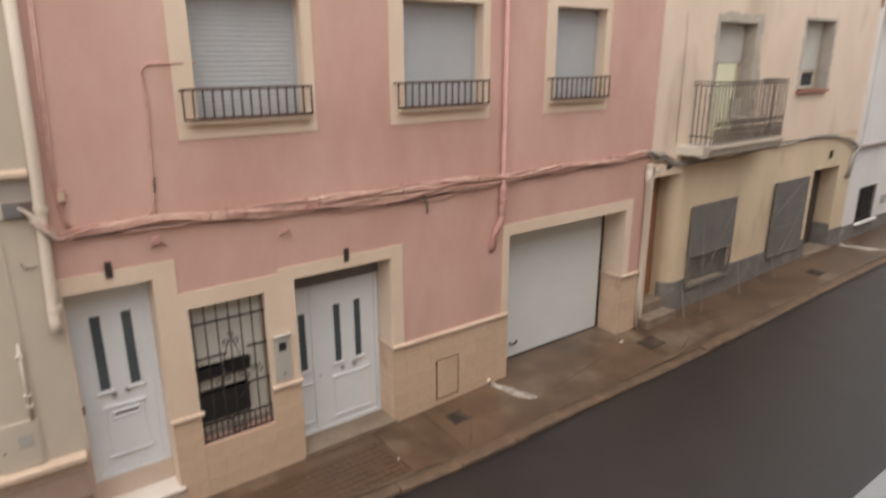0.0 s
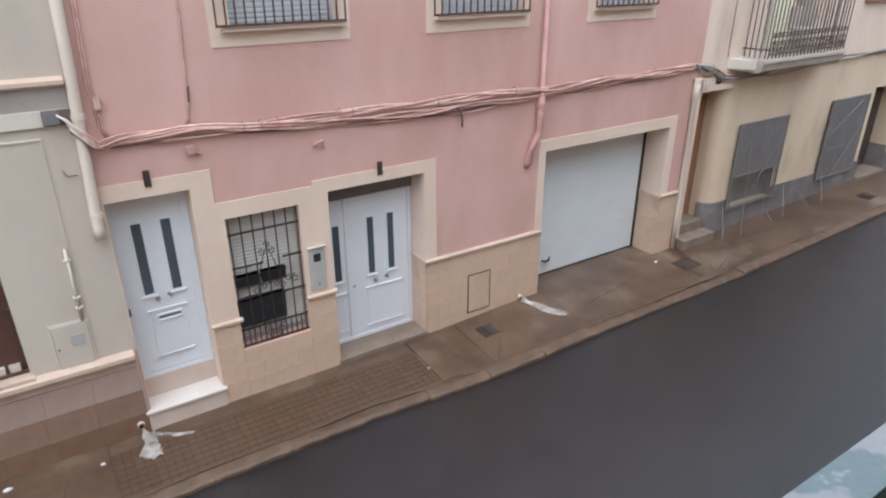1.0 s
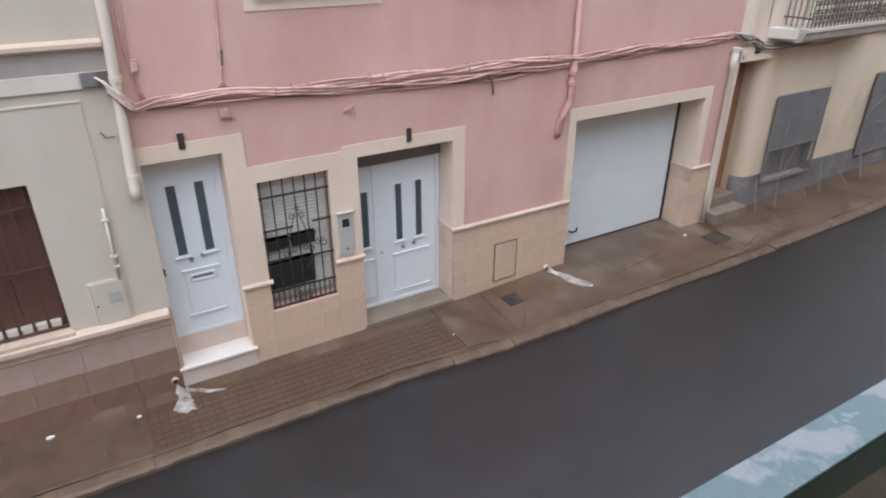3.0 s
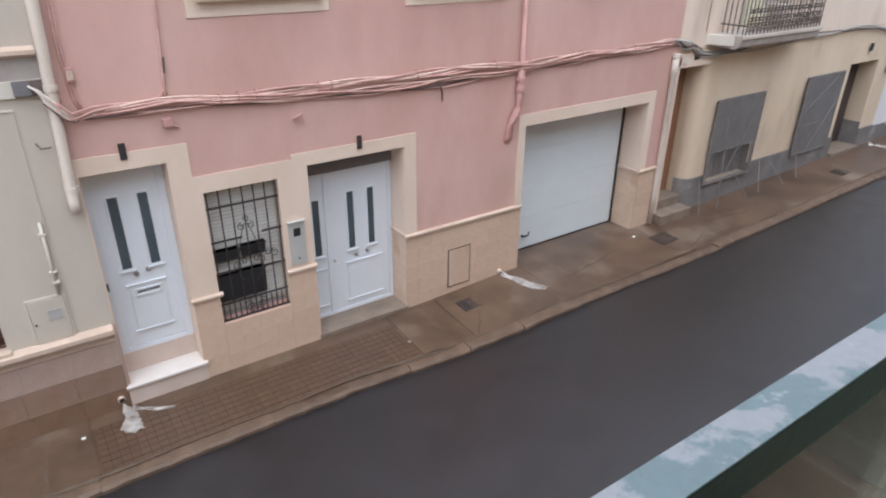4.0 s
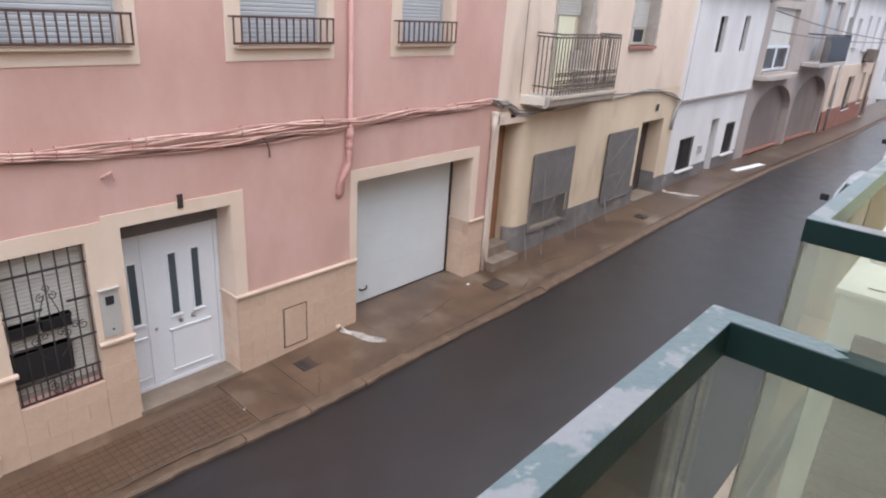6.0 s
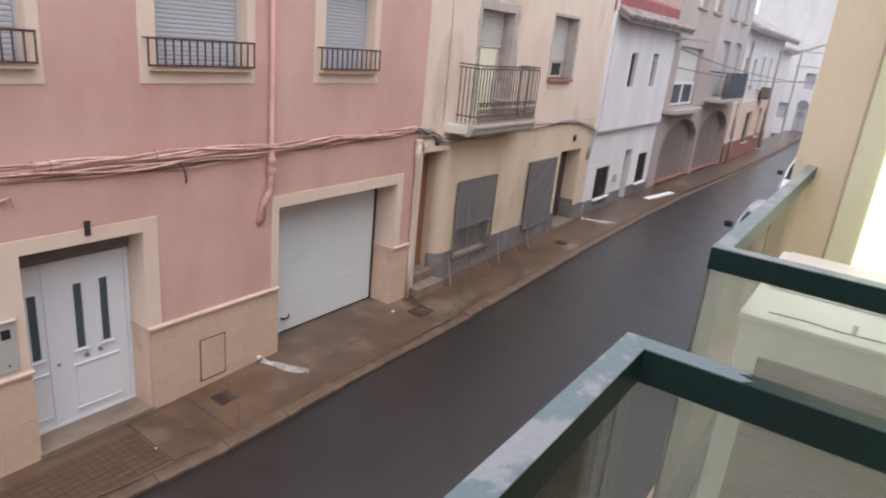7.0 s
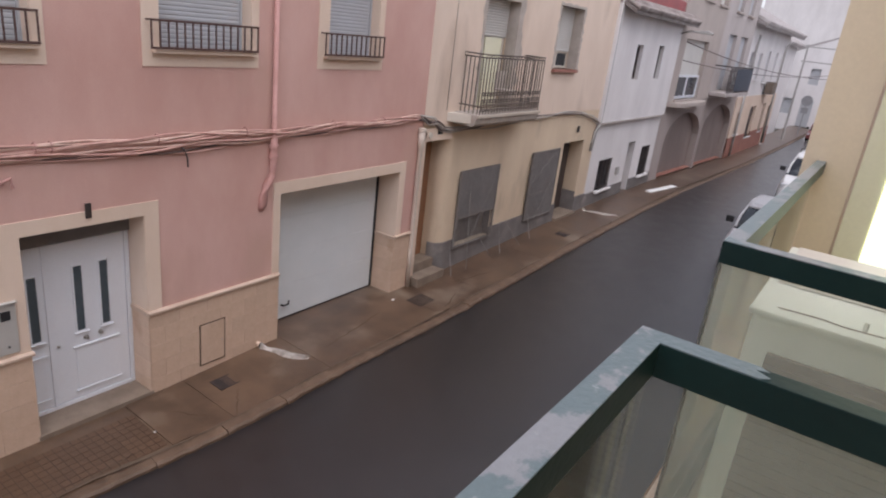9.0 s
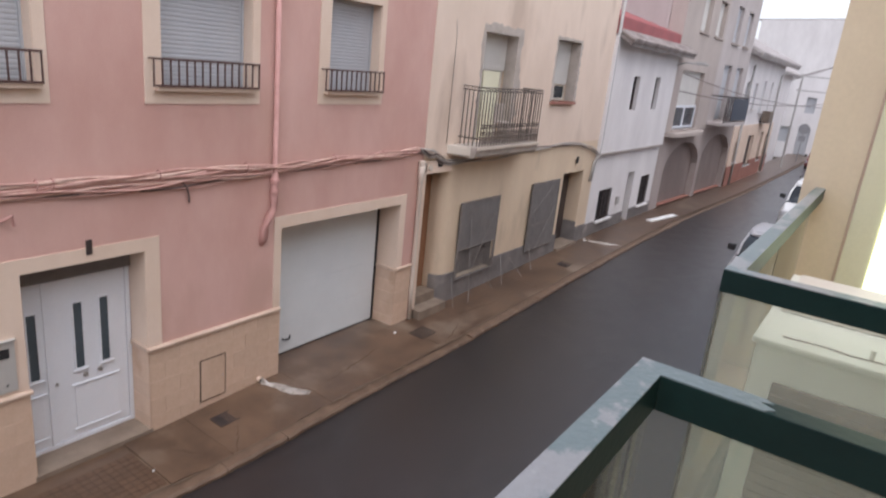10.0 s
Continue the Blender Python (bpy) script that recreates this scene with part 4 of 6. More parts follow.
for x, z, wall in ((-2.22, -0.2, 0), (3.61, -0.2, 0)):
    o = thing("drain_spout", (x, -0.04, z - 0.04), "short pipe stub spilling roof water onto the pavement", "drain spout", "drain spouts")
    part("stub", Shape().tube([(x, 0.02, z + 0.01), (x, -0.075, z)], 0.042, 14), LEDGE, o)
    part("bore", Shape().disc((x, -0.0755, z), "y", 0.033, 0.004, 14), BLACK, o)

rnd = random.Random(5)


def cable_run(name, anchors, count, spread, mats, r, label):
    t = thing(name, anchors[0], label, "cable bundle")
    for c in range(count):
        ph, oy, oz = rnd.uniform(0, 6.28), rnd.uniform(-1, 1), rnd.uniform(-1, 1)
        pts, k = [], 0
        sag = rnd.uniform(0, 1) ** 2 * spread * 2.0
        for (x0, y0, z0), (x1, y1, z1) in zip(anchors, anchors[1:]):
            n = max(3, int(abs(x1 - x0) / 0.16) + int(abs(z1 - z0) / 0.3))
            for i in range(n):
                u = i / n
                x = x0 + (x1 - x0) * u
                w = math.sin(x * 3.1 + ph)
                pts.append((x, y0 + (y1 - y0) * u + 0.012 * math.cos(x * 5 + ph) + oy * 0.012, z0 + (z1 - z0) * u + oz * spread * 0.35 + w * spread * 0.35 - sag * (0.5 + 0.5 * math.sin(x * 0.9 + oz))))
        pts.append(anchors[-1])
        part("cable", Shape().tube(pts, r * rnd.uniform(0.75, 1.2), 6), mats[c % len(mats)], t, "", 0, True)
    return t


cable_run("cable_bundle", [(-2.12, -0.135, 3.34), (-2.0, -0.10, 3.20), (-1.8, -0.05, 3.23), (-1.2, -0.05, 3.24), (-0.6, -0.05, 3.21), (0.2, -0.05, 3.20), (1.2, -0.05, 3.20), (2.3, -0.05, 3.20), (3.72, -0.06, 3.17), (3.88, -0.105, 3.17), (5.3, -0.05, 3.18), (6.4, -0.05, 3.19), (7.3, -0.05, 3.23)],
          10, 0.075, (CABLELIGHT, CABLE, CABLELIGHT, CABLE), 0.0145, "twisted bundle of cables painted pink along the house front")
cable_run("hanging_cable", [(-1.9, -0.05, 3.19), (-0.9, -0.04, 3.15), (0.3, -0.04, 3.10), (1.4, -0.04, 3.06), (2.4, -0.04, 3.07), (3.7, -0.04, 3.11), (5.2, -0.04, 3.10), (6.6, -0.04, 3.12), (7.4, -0.05, 3.18)], 3, 0.035, (CABLE, CABLE, CABLEDARK), 0.011, "looser pink cables sagging under the bundle")
for x in (-0.55, -0.35, -0.15, 0.62, 0.78, 2.0, 3.3, 5.0, 6.2):
    tie = thing("cable_clamp", (x, -0.05, 3.2), "small metal clamp round the cables", "clamp", "cable clamps")
    part("band", Shape().tube([(x, -0.05 + 0.05 * math.cos(a), 3.195 + 0.06 * math.sin(a)) for a in [k * math.pi / 5 for k in range(11)]], 0.007, 5), PINKGREY, tie)
cl = thing("cable_end", (2.38, -0.05, 3.0), "cut cable end hanging below the bundle", "cable")
part("cable", Shape().tube([(2.30, -0.05, 3.08), (2.37, -0.06, 3.02), (2.40, -0.06, 2.92), (2.41, -0.055, 2.80)], 0.012, 7), CABLEDARK, cl, "", 0, True)
vc = thing("wall_cable", (-1.05, -0.02, 3.25), "thin painted cable running up the pink wall", "cable")
part("cable", Shape().tube([(-1.11, -0.015, 3.25), (-1.10, -0.015, 3.35), (-1.06, -0.015, 3.9), (-1.03, -0.015, 4.4), (-1.05, -0.015, 4.75), (-0.98, -0.015, 4.83), (-0.75, -0.015, 4.83), (-0.5, 0.01, 4.83)], 0.012, 7), CABLE, vc, "", 0, True)
part("dark_tape", Shape().tube([(-1.075, -0.016, 3.52), (-1.06, -0.016, 3.68)], 0.0145, 7), CABLEDARK, vc)
for w in (-1, 1):
    part("branch", Shape().tube([(-1.10, -0.015, 3.36), (-1.10 + w * 0.12, -0.02, 3.22)], 0.008, 6), CABLE, vc)
uc = thing("wall_cable", (-1.92, -0.02, 3.2), "thin painted cables rising beside the downpipe", "cable")
for i, (x, m) in enumerate(((-1.955, CABLE), (-1.93, CABLEDARK))):
    part("cable", Shape().tube([(x + 0.06, -0.03, 3.2), (x, -0.02, 3.36), (x - 0.03, -0.018, 3.8), (x + 0.05, -0.018, 5.6)], 0.011, 6), m if i == 0 else CABLE, uc, "", 0, True)
jb = thing("junction_box", (-1.94, -0.03, 3.5), "small pinkish junction box on the wall", "junction box")
part("box", Shape().box(-1.965, -1.90, -0.05, 0.0, 3.53, 3.66), PINKGREY, jb, "", 0.008)
part("lid", Shape().box(-1.96, -1.905, -0.056, -0.05, 3.55, 3.64), LEDGE, jb, "", 0.002)
cbx = thing("cable_box", (-2.3, -0.06, 3.44), "dark open cable box where the wires enter", "cable box")
part("box", Shape().box(-2.42, -2.17, -0.075, -0.05, 3.44, 3.585), CABLEDARK, cbx, "", 0.004)
part("cover", Shape().box(-2.425, -2.28, -0.085, -0.0755, 3.45, 3.58), STRIPGREY, cbx, "dark open cover", 0.003)
for k in range(6):
    part("wire", Shape().tube([(-2.30 + 0.02 * k, -0.09, 3.54 - 0.012 * k), (-2.21, -0.13, 3.47 - 0.02 * k), (-2.13, -0.15, 3.38 - 0.022 * k), (-2.06, -0.14, 3.27 - 0.016 * k), (-1.98, -0.10, 3.185 - 0.006 * k), (-1.88, -0.07, 3.20), (-1.72, -0.06, 3.225)], 0.010, 6), (LEFTWHITE, CABLELIGHT, STEEL, LEFTWHITE, CABLELIGHT, CABLEDARK)[k], cbx, "", 0, True)
for x, z, bent in ((-1.12, 3.02, 0), (0.36, 2.86, 1)):
    hk = thing("wall_bracket", (x, -0.04, z), "small pink painted metal bracket fixed to the wall", "bracket", "wall brackets")
    if bent:
        part("arm", Shape().tube([(x - 0.09, -0.02, z - 0.01), (x, -0.08, z + 0.05), (x + 0.02, -0.06, z - 0.06)], 0.02, 8), PINKGREY, hk)
    else:
        part("block", Shape().box(x - 0.06, x + 0.03, -0.07, 0.0, z - 0.05, z + 0.04), PINKGREY, hk, "", 0.012)
        part("stem", Shape().tube([(x + 0.02, -0.03, z - 0.03), (x + 0.10, -0.02, z - 0.08)], 0.012, 7), PINKGREY, hk)

# ---- the left house: window, conduit, meter ----
lw = thing("window_3", (-3.9, 0.1, 0.84), "window with closed brown shutters behind iron bars", "window", kind="structure")
bw = (LW[1] - LW[0]) / 8
for k in range(8):
    part("board", Shape().box(LW[0] + k * bw + 0.002, LW[0] + (k + 1) * bw - 0.002, 0.15, 0.17, LW[2], LW[3]), BROWNSHUTTER, lw, "", 0.004)
part("head_rail", Shape().box(LW[0], LW[1], 0.135, 0.15, LW[3] - 0.16, LW[3]), BROWNSHUTTER, lw, "", 0.006)
part("shutter_backing", Shape().box(LW[0], LW[1], 0.17, 0.2, LW[2], LW[3]), BROWNSHUTTER, lw)
part("sill", Shape().box(LW[0] - 0.03, LW[1] + 0.03, -0.09, 0.15, 0.80, 0.845), LEDGE, lw, "stone sill", 0.008)
lg = thing("window_grille", (-3.9, 0.0, 0.84), "brown iron window bars with a dark lower band", "window grille")
for k in range(12):
    x = LW[1] - 0.06 - k * 0.139
    part("bar", Shape().box(x - 0.008, x + 0.008, 0.05, 0.066, 0.86, 2.55), BROWNIRON, lg)
for z in (0.87, 1.62, 2.3):
    part("cross_bar", Shape().box(LW[0], LW[1], 0.044, 0.072, z - 0.012, z + 0.012), BROWNIRON, lg)
for k in range(12):
    x = LW[1] - 0.125 - k * 0.139
    cup = thing("plant_pot", (x, 0.1, 0.845), "small white tapered pot on the window sill", "plant pot", "pots on the sill")
    part("pot", Shape().prism([(x - 0.042, 0.845), (x + 0.042, 0.845), (x + 0.058, 0.95), (x - 0.058, 0.95)], "y", 0.075, 0.145), LEFTWHITE, cup, "", 0.006)
mt = thing("meter_cupboard", (-2.67, -0.04, 0.8), "cream painted meter cupboard with a small dark window", "meter cupboard")
part("door", Shape().box(-2.84, -2.50, -0.045, -0.018, 0.83, 1.33), LEFTWALL, mt, "", 0.004)
part("frame", panel(-2.86, -2.48, 0.815, 1.35, [(-2.845, -2.495, 0.825, 1.335)], -0.036, -0.018), LEFTWHITE, mt)
part("window", Shape().box(-2.68, -2.55, -0.05, -0.044, 1.07, 1.20), GREYPLASTIC, mt, "dull meter window", 0.003)
part("lock", Shape().disc((-2.81, -0.05, 1.06), "y", 0.01, 0.012, 8), BLACK, mt)
cd = thing("conduit", (-2.53, -0.04, 1.35), "pale conduit rising from the meter cupboard", "conduit")
part("tube", Shape().tube([(-2.53, -0.04, 1.35), (-2.52, -0.04, 2.18)], 0.017, 8), LEFTWHITE, cd, "", 0, True)
for z in (1.5, 1.62, 2.05):
    part("clip", Shape().box(-2.56, -2.49, -0.06, -0.018, z - 0.012, z + 0.012), LEFTWHITE, cd, "", 0.003)
hk = thing("wall_hook", (-2.3, -0.03, 2.95), "bent wire hook on the wall", "hook")
part("wire", Shape().tube([(-2.36, -0.02, 2.98), (-2.33, -0.06, 2.93), (-2.24, -0.06, 2.93)], 0.007, 6), CABLEDARK, hk)

# ---- the yellow house: doors, screens, balcony ----
yd = thing("door_4", (7.95, 0.35, 0.15), "brown wooden door deep in its opening", "door", kind="structure")
part("leaf", Shape().box(YD1[0] + 0.005, YD1[1] - 0.005, 0.40, 0.46, 0.13, 2.71), WOOD, yd, "varnished brown leaf", 0.006)
for z0, z1 in ((0.3, 0.9), (1.05, 1.75), (1.9, 2.5)):
    part("raised_panel", Shape().box(7.68, 8.24, 0.385, 0.402, z0, z1), WOOD, yd, "", 0.012)
solid("doorstep", Shape().box(YD1[0] + 0.004, YD1[1] - 0.004, 0.05, 0.6, -0.3, 0.13), STEPCEMENT, "grey cement step into the yellow house", "step", bevel=0.012, group="cement steps")
solid("doorstep", Shape().box(7.48, 8.40, -0.24, 0.048, -0.3, -0.06), STEPCEMENT, "grey cement lower step into the yellow house", "step", bevel=0.015, group="cement steps")
part("pilaster", Shape().box(7.46, 7.555, -0.035, 0.02, -0.28, 2.95), CREAM, wall_yellow, "cream strip beside the door", 0.006)
part("lintel_band", Shape().box(7.46, 8.42, -0.035, 0.0, 2.72, 2.96), CREAM, wall_yellow, "cream lintel band", 0.006)
yd2 = thing("door_5", (14.7, 0.3, -0.05), "dark wooden door deep in its opening", "door", kind="structure")
part("leaf", Shape().box(YD2[0] + 0.005, YD2[1] - 0.005, 0.42, 0.48, -0.02, 2.165), DARKWOOD, yd2, "dark leaf", 0.006)
for x in (14.2, 14.8):
    part("raised_panel", Shape().box(x, x + 0.45, 0.405, 0.422, 0.3, 1.9), DARKWOOD, yd2, "", 0.012)
solid("doorstep", Shape().box(YD2[0] + 0.004, YD2[1] - 0.004, -0.12, 0.6, -0.3, 0.02), STEPCEMENT, "grey cement step at the dark door", "step", bevel=0.012, group="cement steps")
part("dado", Shape().box(YD2[1] - 0.004, YD2[1], 0.0, 0.42, -0.3, 0.6), GREYDADO, wall_yellow, "grey painted jamb")
for z, x in ((2.93, 7.98), (2.52, 14.75)):
    pl = thing("house_mark", (x, -0.04, z - 0.09), "small dark plate over the door", "wall mark", "house marks")
    part("plate", Shape().box(x - 0.07, x + 0.07, -0.05, -0.036, z - 0.09, z + 0.09), BLACK, pl, "", 0.004)
mt2 = thing("meter_cover", (7.62, -0.04, 2.8), "small round meter cover beside the lintel", "meter")
part("cover", Shape().disc((7.66, -0.045, 2.84), "y", 0.06, 0.03, 16), LEFTWHITE, mt2, "", 0.006)


def screened_window(o, low_bars, label):
    x0, x1, z0, z1 = o
    w = thing("window", ((x0 + x1) / 2, 0.1, z0), "ground-floor window behind a grey screen", "window", "screened windows", "structure")
    part("shutter", Shape().box(x0, x1, 0.15, 0.2, z0, z1), GREYDADO, w, "closed dark grey shutter")
    part("reveal", Shape().box(x0, x0 + 0.006, -0.005, 0.15, z0, z1).box(x1 - 0.006, x1, -0.005, 0.15, z0, z1), GREYDADO, w)
    g = thing("window_screen", ((x0 + x1) / 2, -0.06, z0), label, "window screen", "window screens")
    part("frame", panel(x0 - 0.06, x1 + 0.06, z0 - 0.02, z1 + 0.04, [(x0 - 0.02, x1 + 0.02, z0 + 0.02, z1)], -0.085, -0.055), SCREENIRON, g, "grey iron frame", 0.004)
    part("mesh", Shape().box(x0 - 0.03, x1 + 0.03, -0.072, -0.069, z0 + (0.66 if low_bars else 0.0), z1 + 0.01), NET, g, "fine grey mesh")
    n = 17
    for k in range(n):
        x = x0 + (x1 - x0) * (k + 0.5) / n
        part("bar", Shape().box(x - 0.008, x + 0.008, -0.078, -0.06, z0, z1), SCREENIRON, g)
    part("cross_bar", Shape().box(x0 - 0.02, x1 + 0.02, -0.082, -0.058, z0 + 0.66, z0 + 0.69), SCREENIRON, g)
    return g


screened_window(YS1, True, "grey window bars with mesh over the upper part")
screened_window(YS2, False, "grey mesh screen over window bars")
for i, (a, b) in enumerate((((8.75, -0.09, 0.35), (8.55, -0.34, -0.24)), ((9.3, -0.10, 1.6), (9.05, -0.40, -0.22)), ((10.5, -0.08, 1.9), (9.5, -0.12, 0.4)), ((10.9, -0.05, 0.45), (10.6, -0.35, -0.18)), ((11.2, -0.05, 0.45), (11.5, -0.40, -0.15)),
                            ((12.25, -0.09, 1.3), (13.4, -0.10, 2.0)), ((13.6, -0.09, 1.4), (12.6, -0.12, 0.3)), ((12.3, -0.08, 0.5), (12.1, -0.35, -0.12)), ((9.9, -0.05, 0.4), (10.2, -0.35, -0.2)))):
    st = thing("prop_strand", b, "pale plastic cord stretched from the wall to the pavement", "cord", "cords along the yellow house")
    part("cord", Shape().tube([a, [(p + q) / 2 for p, q in zip(a, b)], b], 0.0075, 6), STRAND, st)

by, bx0, bx1, bz = -0.52, 8.56, 11.06, 3.27
bal = thing("iron_balcony", ((bx0 + bx1) / 2, by / 2, 3.06), "old cement balcony with a rusty grey iron railing", "balcony")
part("slab", Shape().prism([(0.0, 3.03), (by + 0.06, 3.03), (by, 3.08), (by - 0.02, 3.18), (by - 0.04, bz), (0.0, bz)], "x", bx0 - 0.12, bx1 + 0.03), BARECEMENT, bal, "chipped cement slab", 0.012)
part("broken_corner", Shape().prism([(bx0 - 0.122, by + 0.10), (bx0 - 0.122, 0.0), (bx0 - 0.36, 0.0)], "z", 3.08, bz - 0.012), LEFTWHITE, bal, "broken pale corner of the slab", 0.012)
part("drip_edge", Shape().box(bx0 - 0.12, bx1 + 0.03, by - 0.06, by - 0.035, bz - 0.06, bz), LEFTWALL, bal, "pale front edge", 0.004)
for y, a, b in ((by, bx0, bx1),):
    for z in (4.42, 4.36, 3.46):
        part("rail", Shape().box(a, b, y - 0.014, y + 0.014, z - 0.012, z + 0.012), RUSTIRON, bal, "", 0.003)
    for k in range(23):
        x = a + 0.01 + (b - a - 0.02) * k / 22
        part("baluster", Shape().tube([(x, y, bz), (x, y, 4.36)], 0.0105, 6), RUSTIRON, bal)
        if k < 22:
            x += (b - a) / 44
            part("scroll", Shape().tube(curl(x, 3.66, y, 0.052, 1.0, 0, 1 if k % 2 else -1, 10), 0.011, 5), RUSTIRON, bal)
            part("ring", Shape().tube([(x + 0.035 * math.cos(q), y, 4.39 + 0.018 * math.sin(q)) for q in [j * math.pi / 5 for j in range(11)]], 0.005, 5), RUSTIRON, bal)
            part("lattice", Shape().tube([(x - 0.045, y, 3.30), (x + 0.045, y, 3.46)], 0.008, 5), RUSTIRON, bal)
            part("lattice", Shape().tube([(x + 0.045, y, 3.30), (x - 0.045, y, 3.46)], 0.008, 5), RUSTIRON, bal)
            part("scroll", Shape().tube(curl(x, 3.54, y, 0.052, 1.0, 3, -1 if k % 2 else 1, 10), 0.011, 5), RUSTIRON, bal)
for x in (bx0 + 0.01, bx1 - 0.01):
    for z in (4.42, 4.36, 3.42):
        part("side_rail", Shape().box(x - 0.012, x + 0.012, by + 0.015, 0.0, z - 0.012, z + 0.012), RUSTIRON, bal)
    for k in range(5):
        y = by + 0.10 * (k + 0.6)
        part("side_baluster", Shape().tube([(x, y, bz), (x, y, 4.36)], 0.0105, 6), RUSTIRON, bal)
bd = thing("door_6", (9.9, 0.3, 3.28), "balcony door with a half-raised white shutter", "door", kind="structure")
s = Shape()
for k in range(14):
    z = 4.75 + k * 0.053
    s.prism([(0.27, z), (0.25, z + 0.012), (0.25, z + 0.04), (0.27, z + 0.052)], "x", YB[0] + 0.02, YB[1] - 0.02)
part("shutter", s, SHUTTERWHITE, bd, "half-raised white slatted shutter")
part("shutter_backing", Shape().box(YB[0], YB[1], 0.27, 0.29, 4.74, YB[3]), SHUTTERWHITE, bd)
part("frame", panel(YB[0] + 0.01, YB[1] - 0.01, 3.28, 4.75, [(YB[0] + 0.08, YB[0] + 0.62, 3.36, 4.68), (YB[0] + 0.72, YB[1] - 0.08, 3.36, 4.68)], 0.30, 0.36), LEFTWHITE, bd, "pale door frame", 0.004)
part("pane", Shape().box(YB[0] + 0.08, YB[1] - 0.08, 0.335, 0.345, 3.36, 4.68), DARKGLASS, bd)
# Added board; the door glass's brightness is put into its colour
part("glare_board", Shape().box(9.70, 10.38, 0.26, 0.295, 3.30, 4.73), BRIGHTBOARD, bd, "added pale yellow board coloured as the glare in the door glass", 0.004)
ch = thing("balcony_chair", (9.95, -0.25, bz), "pale plastic chair on the old balcony", "chair")
part("seat", Shape().box(9.75, 10.15, -0.42, -0.06, bz + 0.40, bz + 0.44), BARECEMENT, ch, "", 0.01)
part("backrest", Shape().box(9.75, 10.15, -0.10, -0.06, bz + 0.44, bz + 0.80), BARECEMENT, ch, "", 0.01)
for x in (9.78, 10.12):
    for y in (-0.40, -0.09):
        part("leg", Shape().tube([(x, y, bz), (x, y, bz + 0.40)], 0.015, 6), LEFTWHITE, ch)
yw = thing("window", (13.2, 0.2, YW[2]), "upper window with a lowered white shutter and open lower gap", "window", "", "structure")
s = Shape()
for k in range(20):
    z = 4.55 + k * 0.053
    s.prism([(0.27, z), (0.25, z + 0.012), (0.25, z + 0.04), (0.27, z + 0.052)], "x", YW[0] + 0.02, YW[1] - 0.02)
part("shutter", s, SHUTTERWHITE, yw, "white slatted shutter")
part("frame", panel(YW[0] + 0.01, YW[1] - 0.01, YW[2], 4.56, [(YW[0] + 0.08, 13.18, 4.2, 4.5), (13.26, YW[1] - 0.08, 4.2, 4.5)], 0.28, 0.34), LEFTWHITE, yw, "white frame", 0.004)
part("pane", Shape().box(YW[0] + 0.06, YW[1] - 0.06, 0.30, 0.31, YW[2] + 0.05, 4.55), DARKGLASS, yw)
part("backing", Shape().box(YW[0], YW[1], 0.30, 0.34, 4.56, YW[3]), SHUTTERWHITE, yw)
part("sill", Shape().box(YW[0] - 0.06, YW[1] - 0.02, -0.10, 0.28, YW[2] - 0.075, YW[2]), REDDADO, yw, "red-brown tile sill", 0.01)
cable_run("cable_bundle", [(7.25, -0.06, 3.24), (7.7, -0.06, 3.16), (7.95, -0.06, 2.98), (8.3, -0.06, 2.94), (10.7, -0.06, 2.98), (12.0, -0.06, 2.99), (13.5, -0.06, 3.04), (14.8, -0.06, 3.0), (15.6, -0.06, 2.85), (16.2, -0.07, 2.62)], 5, 0.05, (GREYCABLE, CABLEDARK, GREYCABLE), 0.015, "grey and dark cables along the yellow house")
cable_run("hanging_cable", [(7.3, -0.07, 3.22), (7.55, -0.09, 3.08), (7.8, -0.08, 3.1), (8.1, -0.07, 2.95)], 3, 0.07, (CABLEDARK, CABLEDARK, GREYCABLE), 0.015, "dark cables looping at the party wall")
pipe("downpipe", [(16.28, -0.06, 8.3), (16.28, -0.06, 2.9), (16.2, -0.08, 2.6), (16.0, -0.06, 2.35), (15.9, -0.05, 1.8)], 0.05, GREYPLASTIC, "grey rainwater pipe at the party wall", [((16.28, -0.06, 3.2), "z")])
pipe("wall_pipe", [(8.15, -0.02, 3.3), (8.15, -0.02, 5.3), (8.1, -0.02, 5.6)], 0.007, BARECEMENT, "thin cable on the upper yellow wall")

# ---- the white house ----
for o, lab in ((WLOW[0], "small dark barred window"), (WLOW[2], "small dark barred window")):
    w = thing("window", ((o[0] + o[1]) / 2, 0.1, o[2]), lab + " with a white sill", "window", "white house windows", "structure")
    part("pane", Shape().box(o[0], o[1], 0.10, 0.12, o[2], o[3]), DARKGLASS, w)
    part("frame", panel(o[0], o[1], o[2], o[3], [(o[0] + 0.06, (o[0] + o[1]) / 2 - 0.02, o[2] + 0.06, o[3] - 0.06), ((o[0] + o[1]) / 2 + 0.02, o[1] - 0.06, o[2] + 0.06, o[3] - 0.06)], 0.06, 0.10), DARKWOOD, w)
    part("sill", Shape().box(o[0] - 0.08, o[1] + 0.08, -0.12, 0.08, o[2] - 0.06, o[2]), WHITEWALL, w, "white sill", 0.01)
    for k in range(8):
        x = o[0] + (o[1] - o[0]) * (k + 0.5) / 8
        part("bar", Shape().box(x - 0.01, x + 0.01, 0.0, 0.02, o[2], o[3]), IRON, w)
wd = thing("door_7", (19.76, 0.3, 0.0), "plain door set back in the white house", "door", kind="structure")
part("leaf", Shape().box(19.425, 20.095, 0.36, 0.42, -0.02, 1.755), DARKWOOD, wd, "", 0.006)
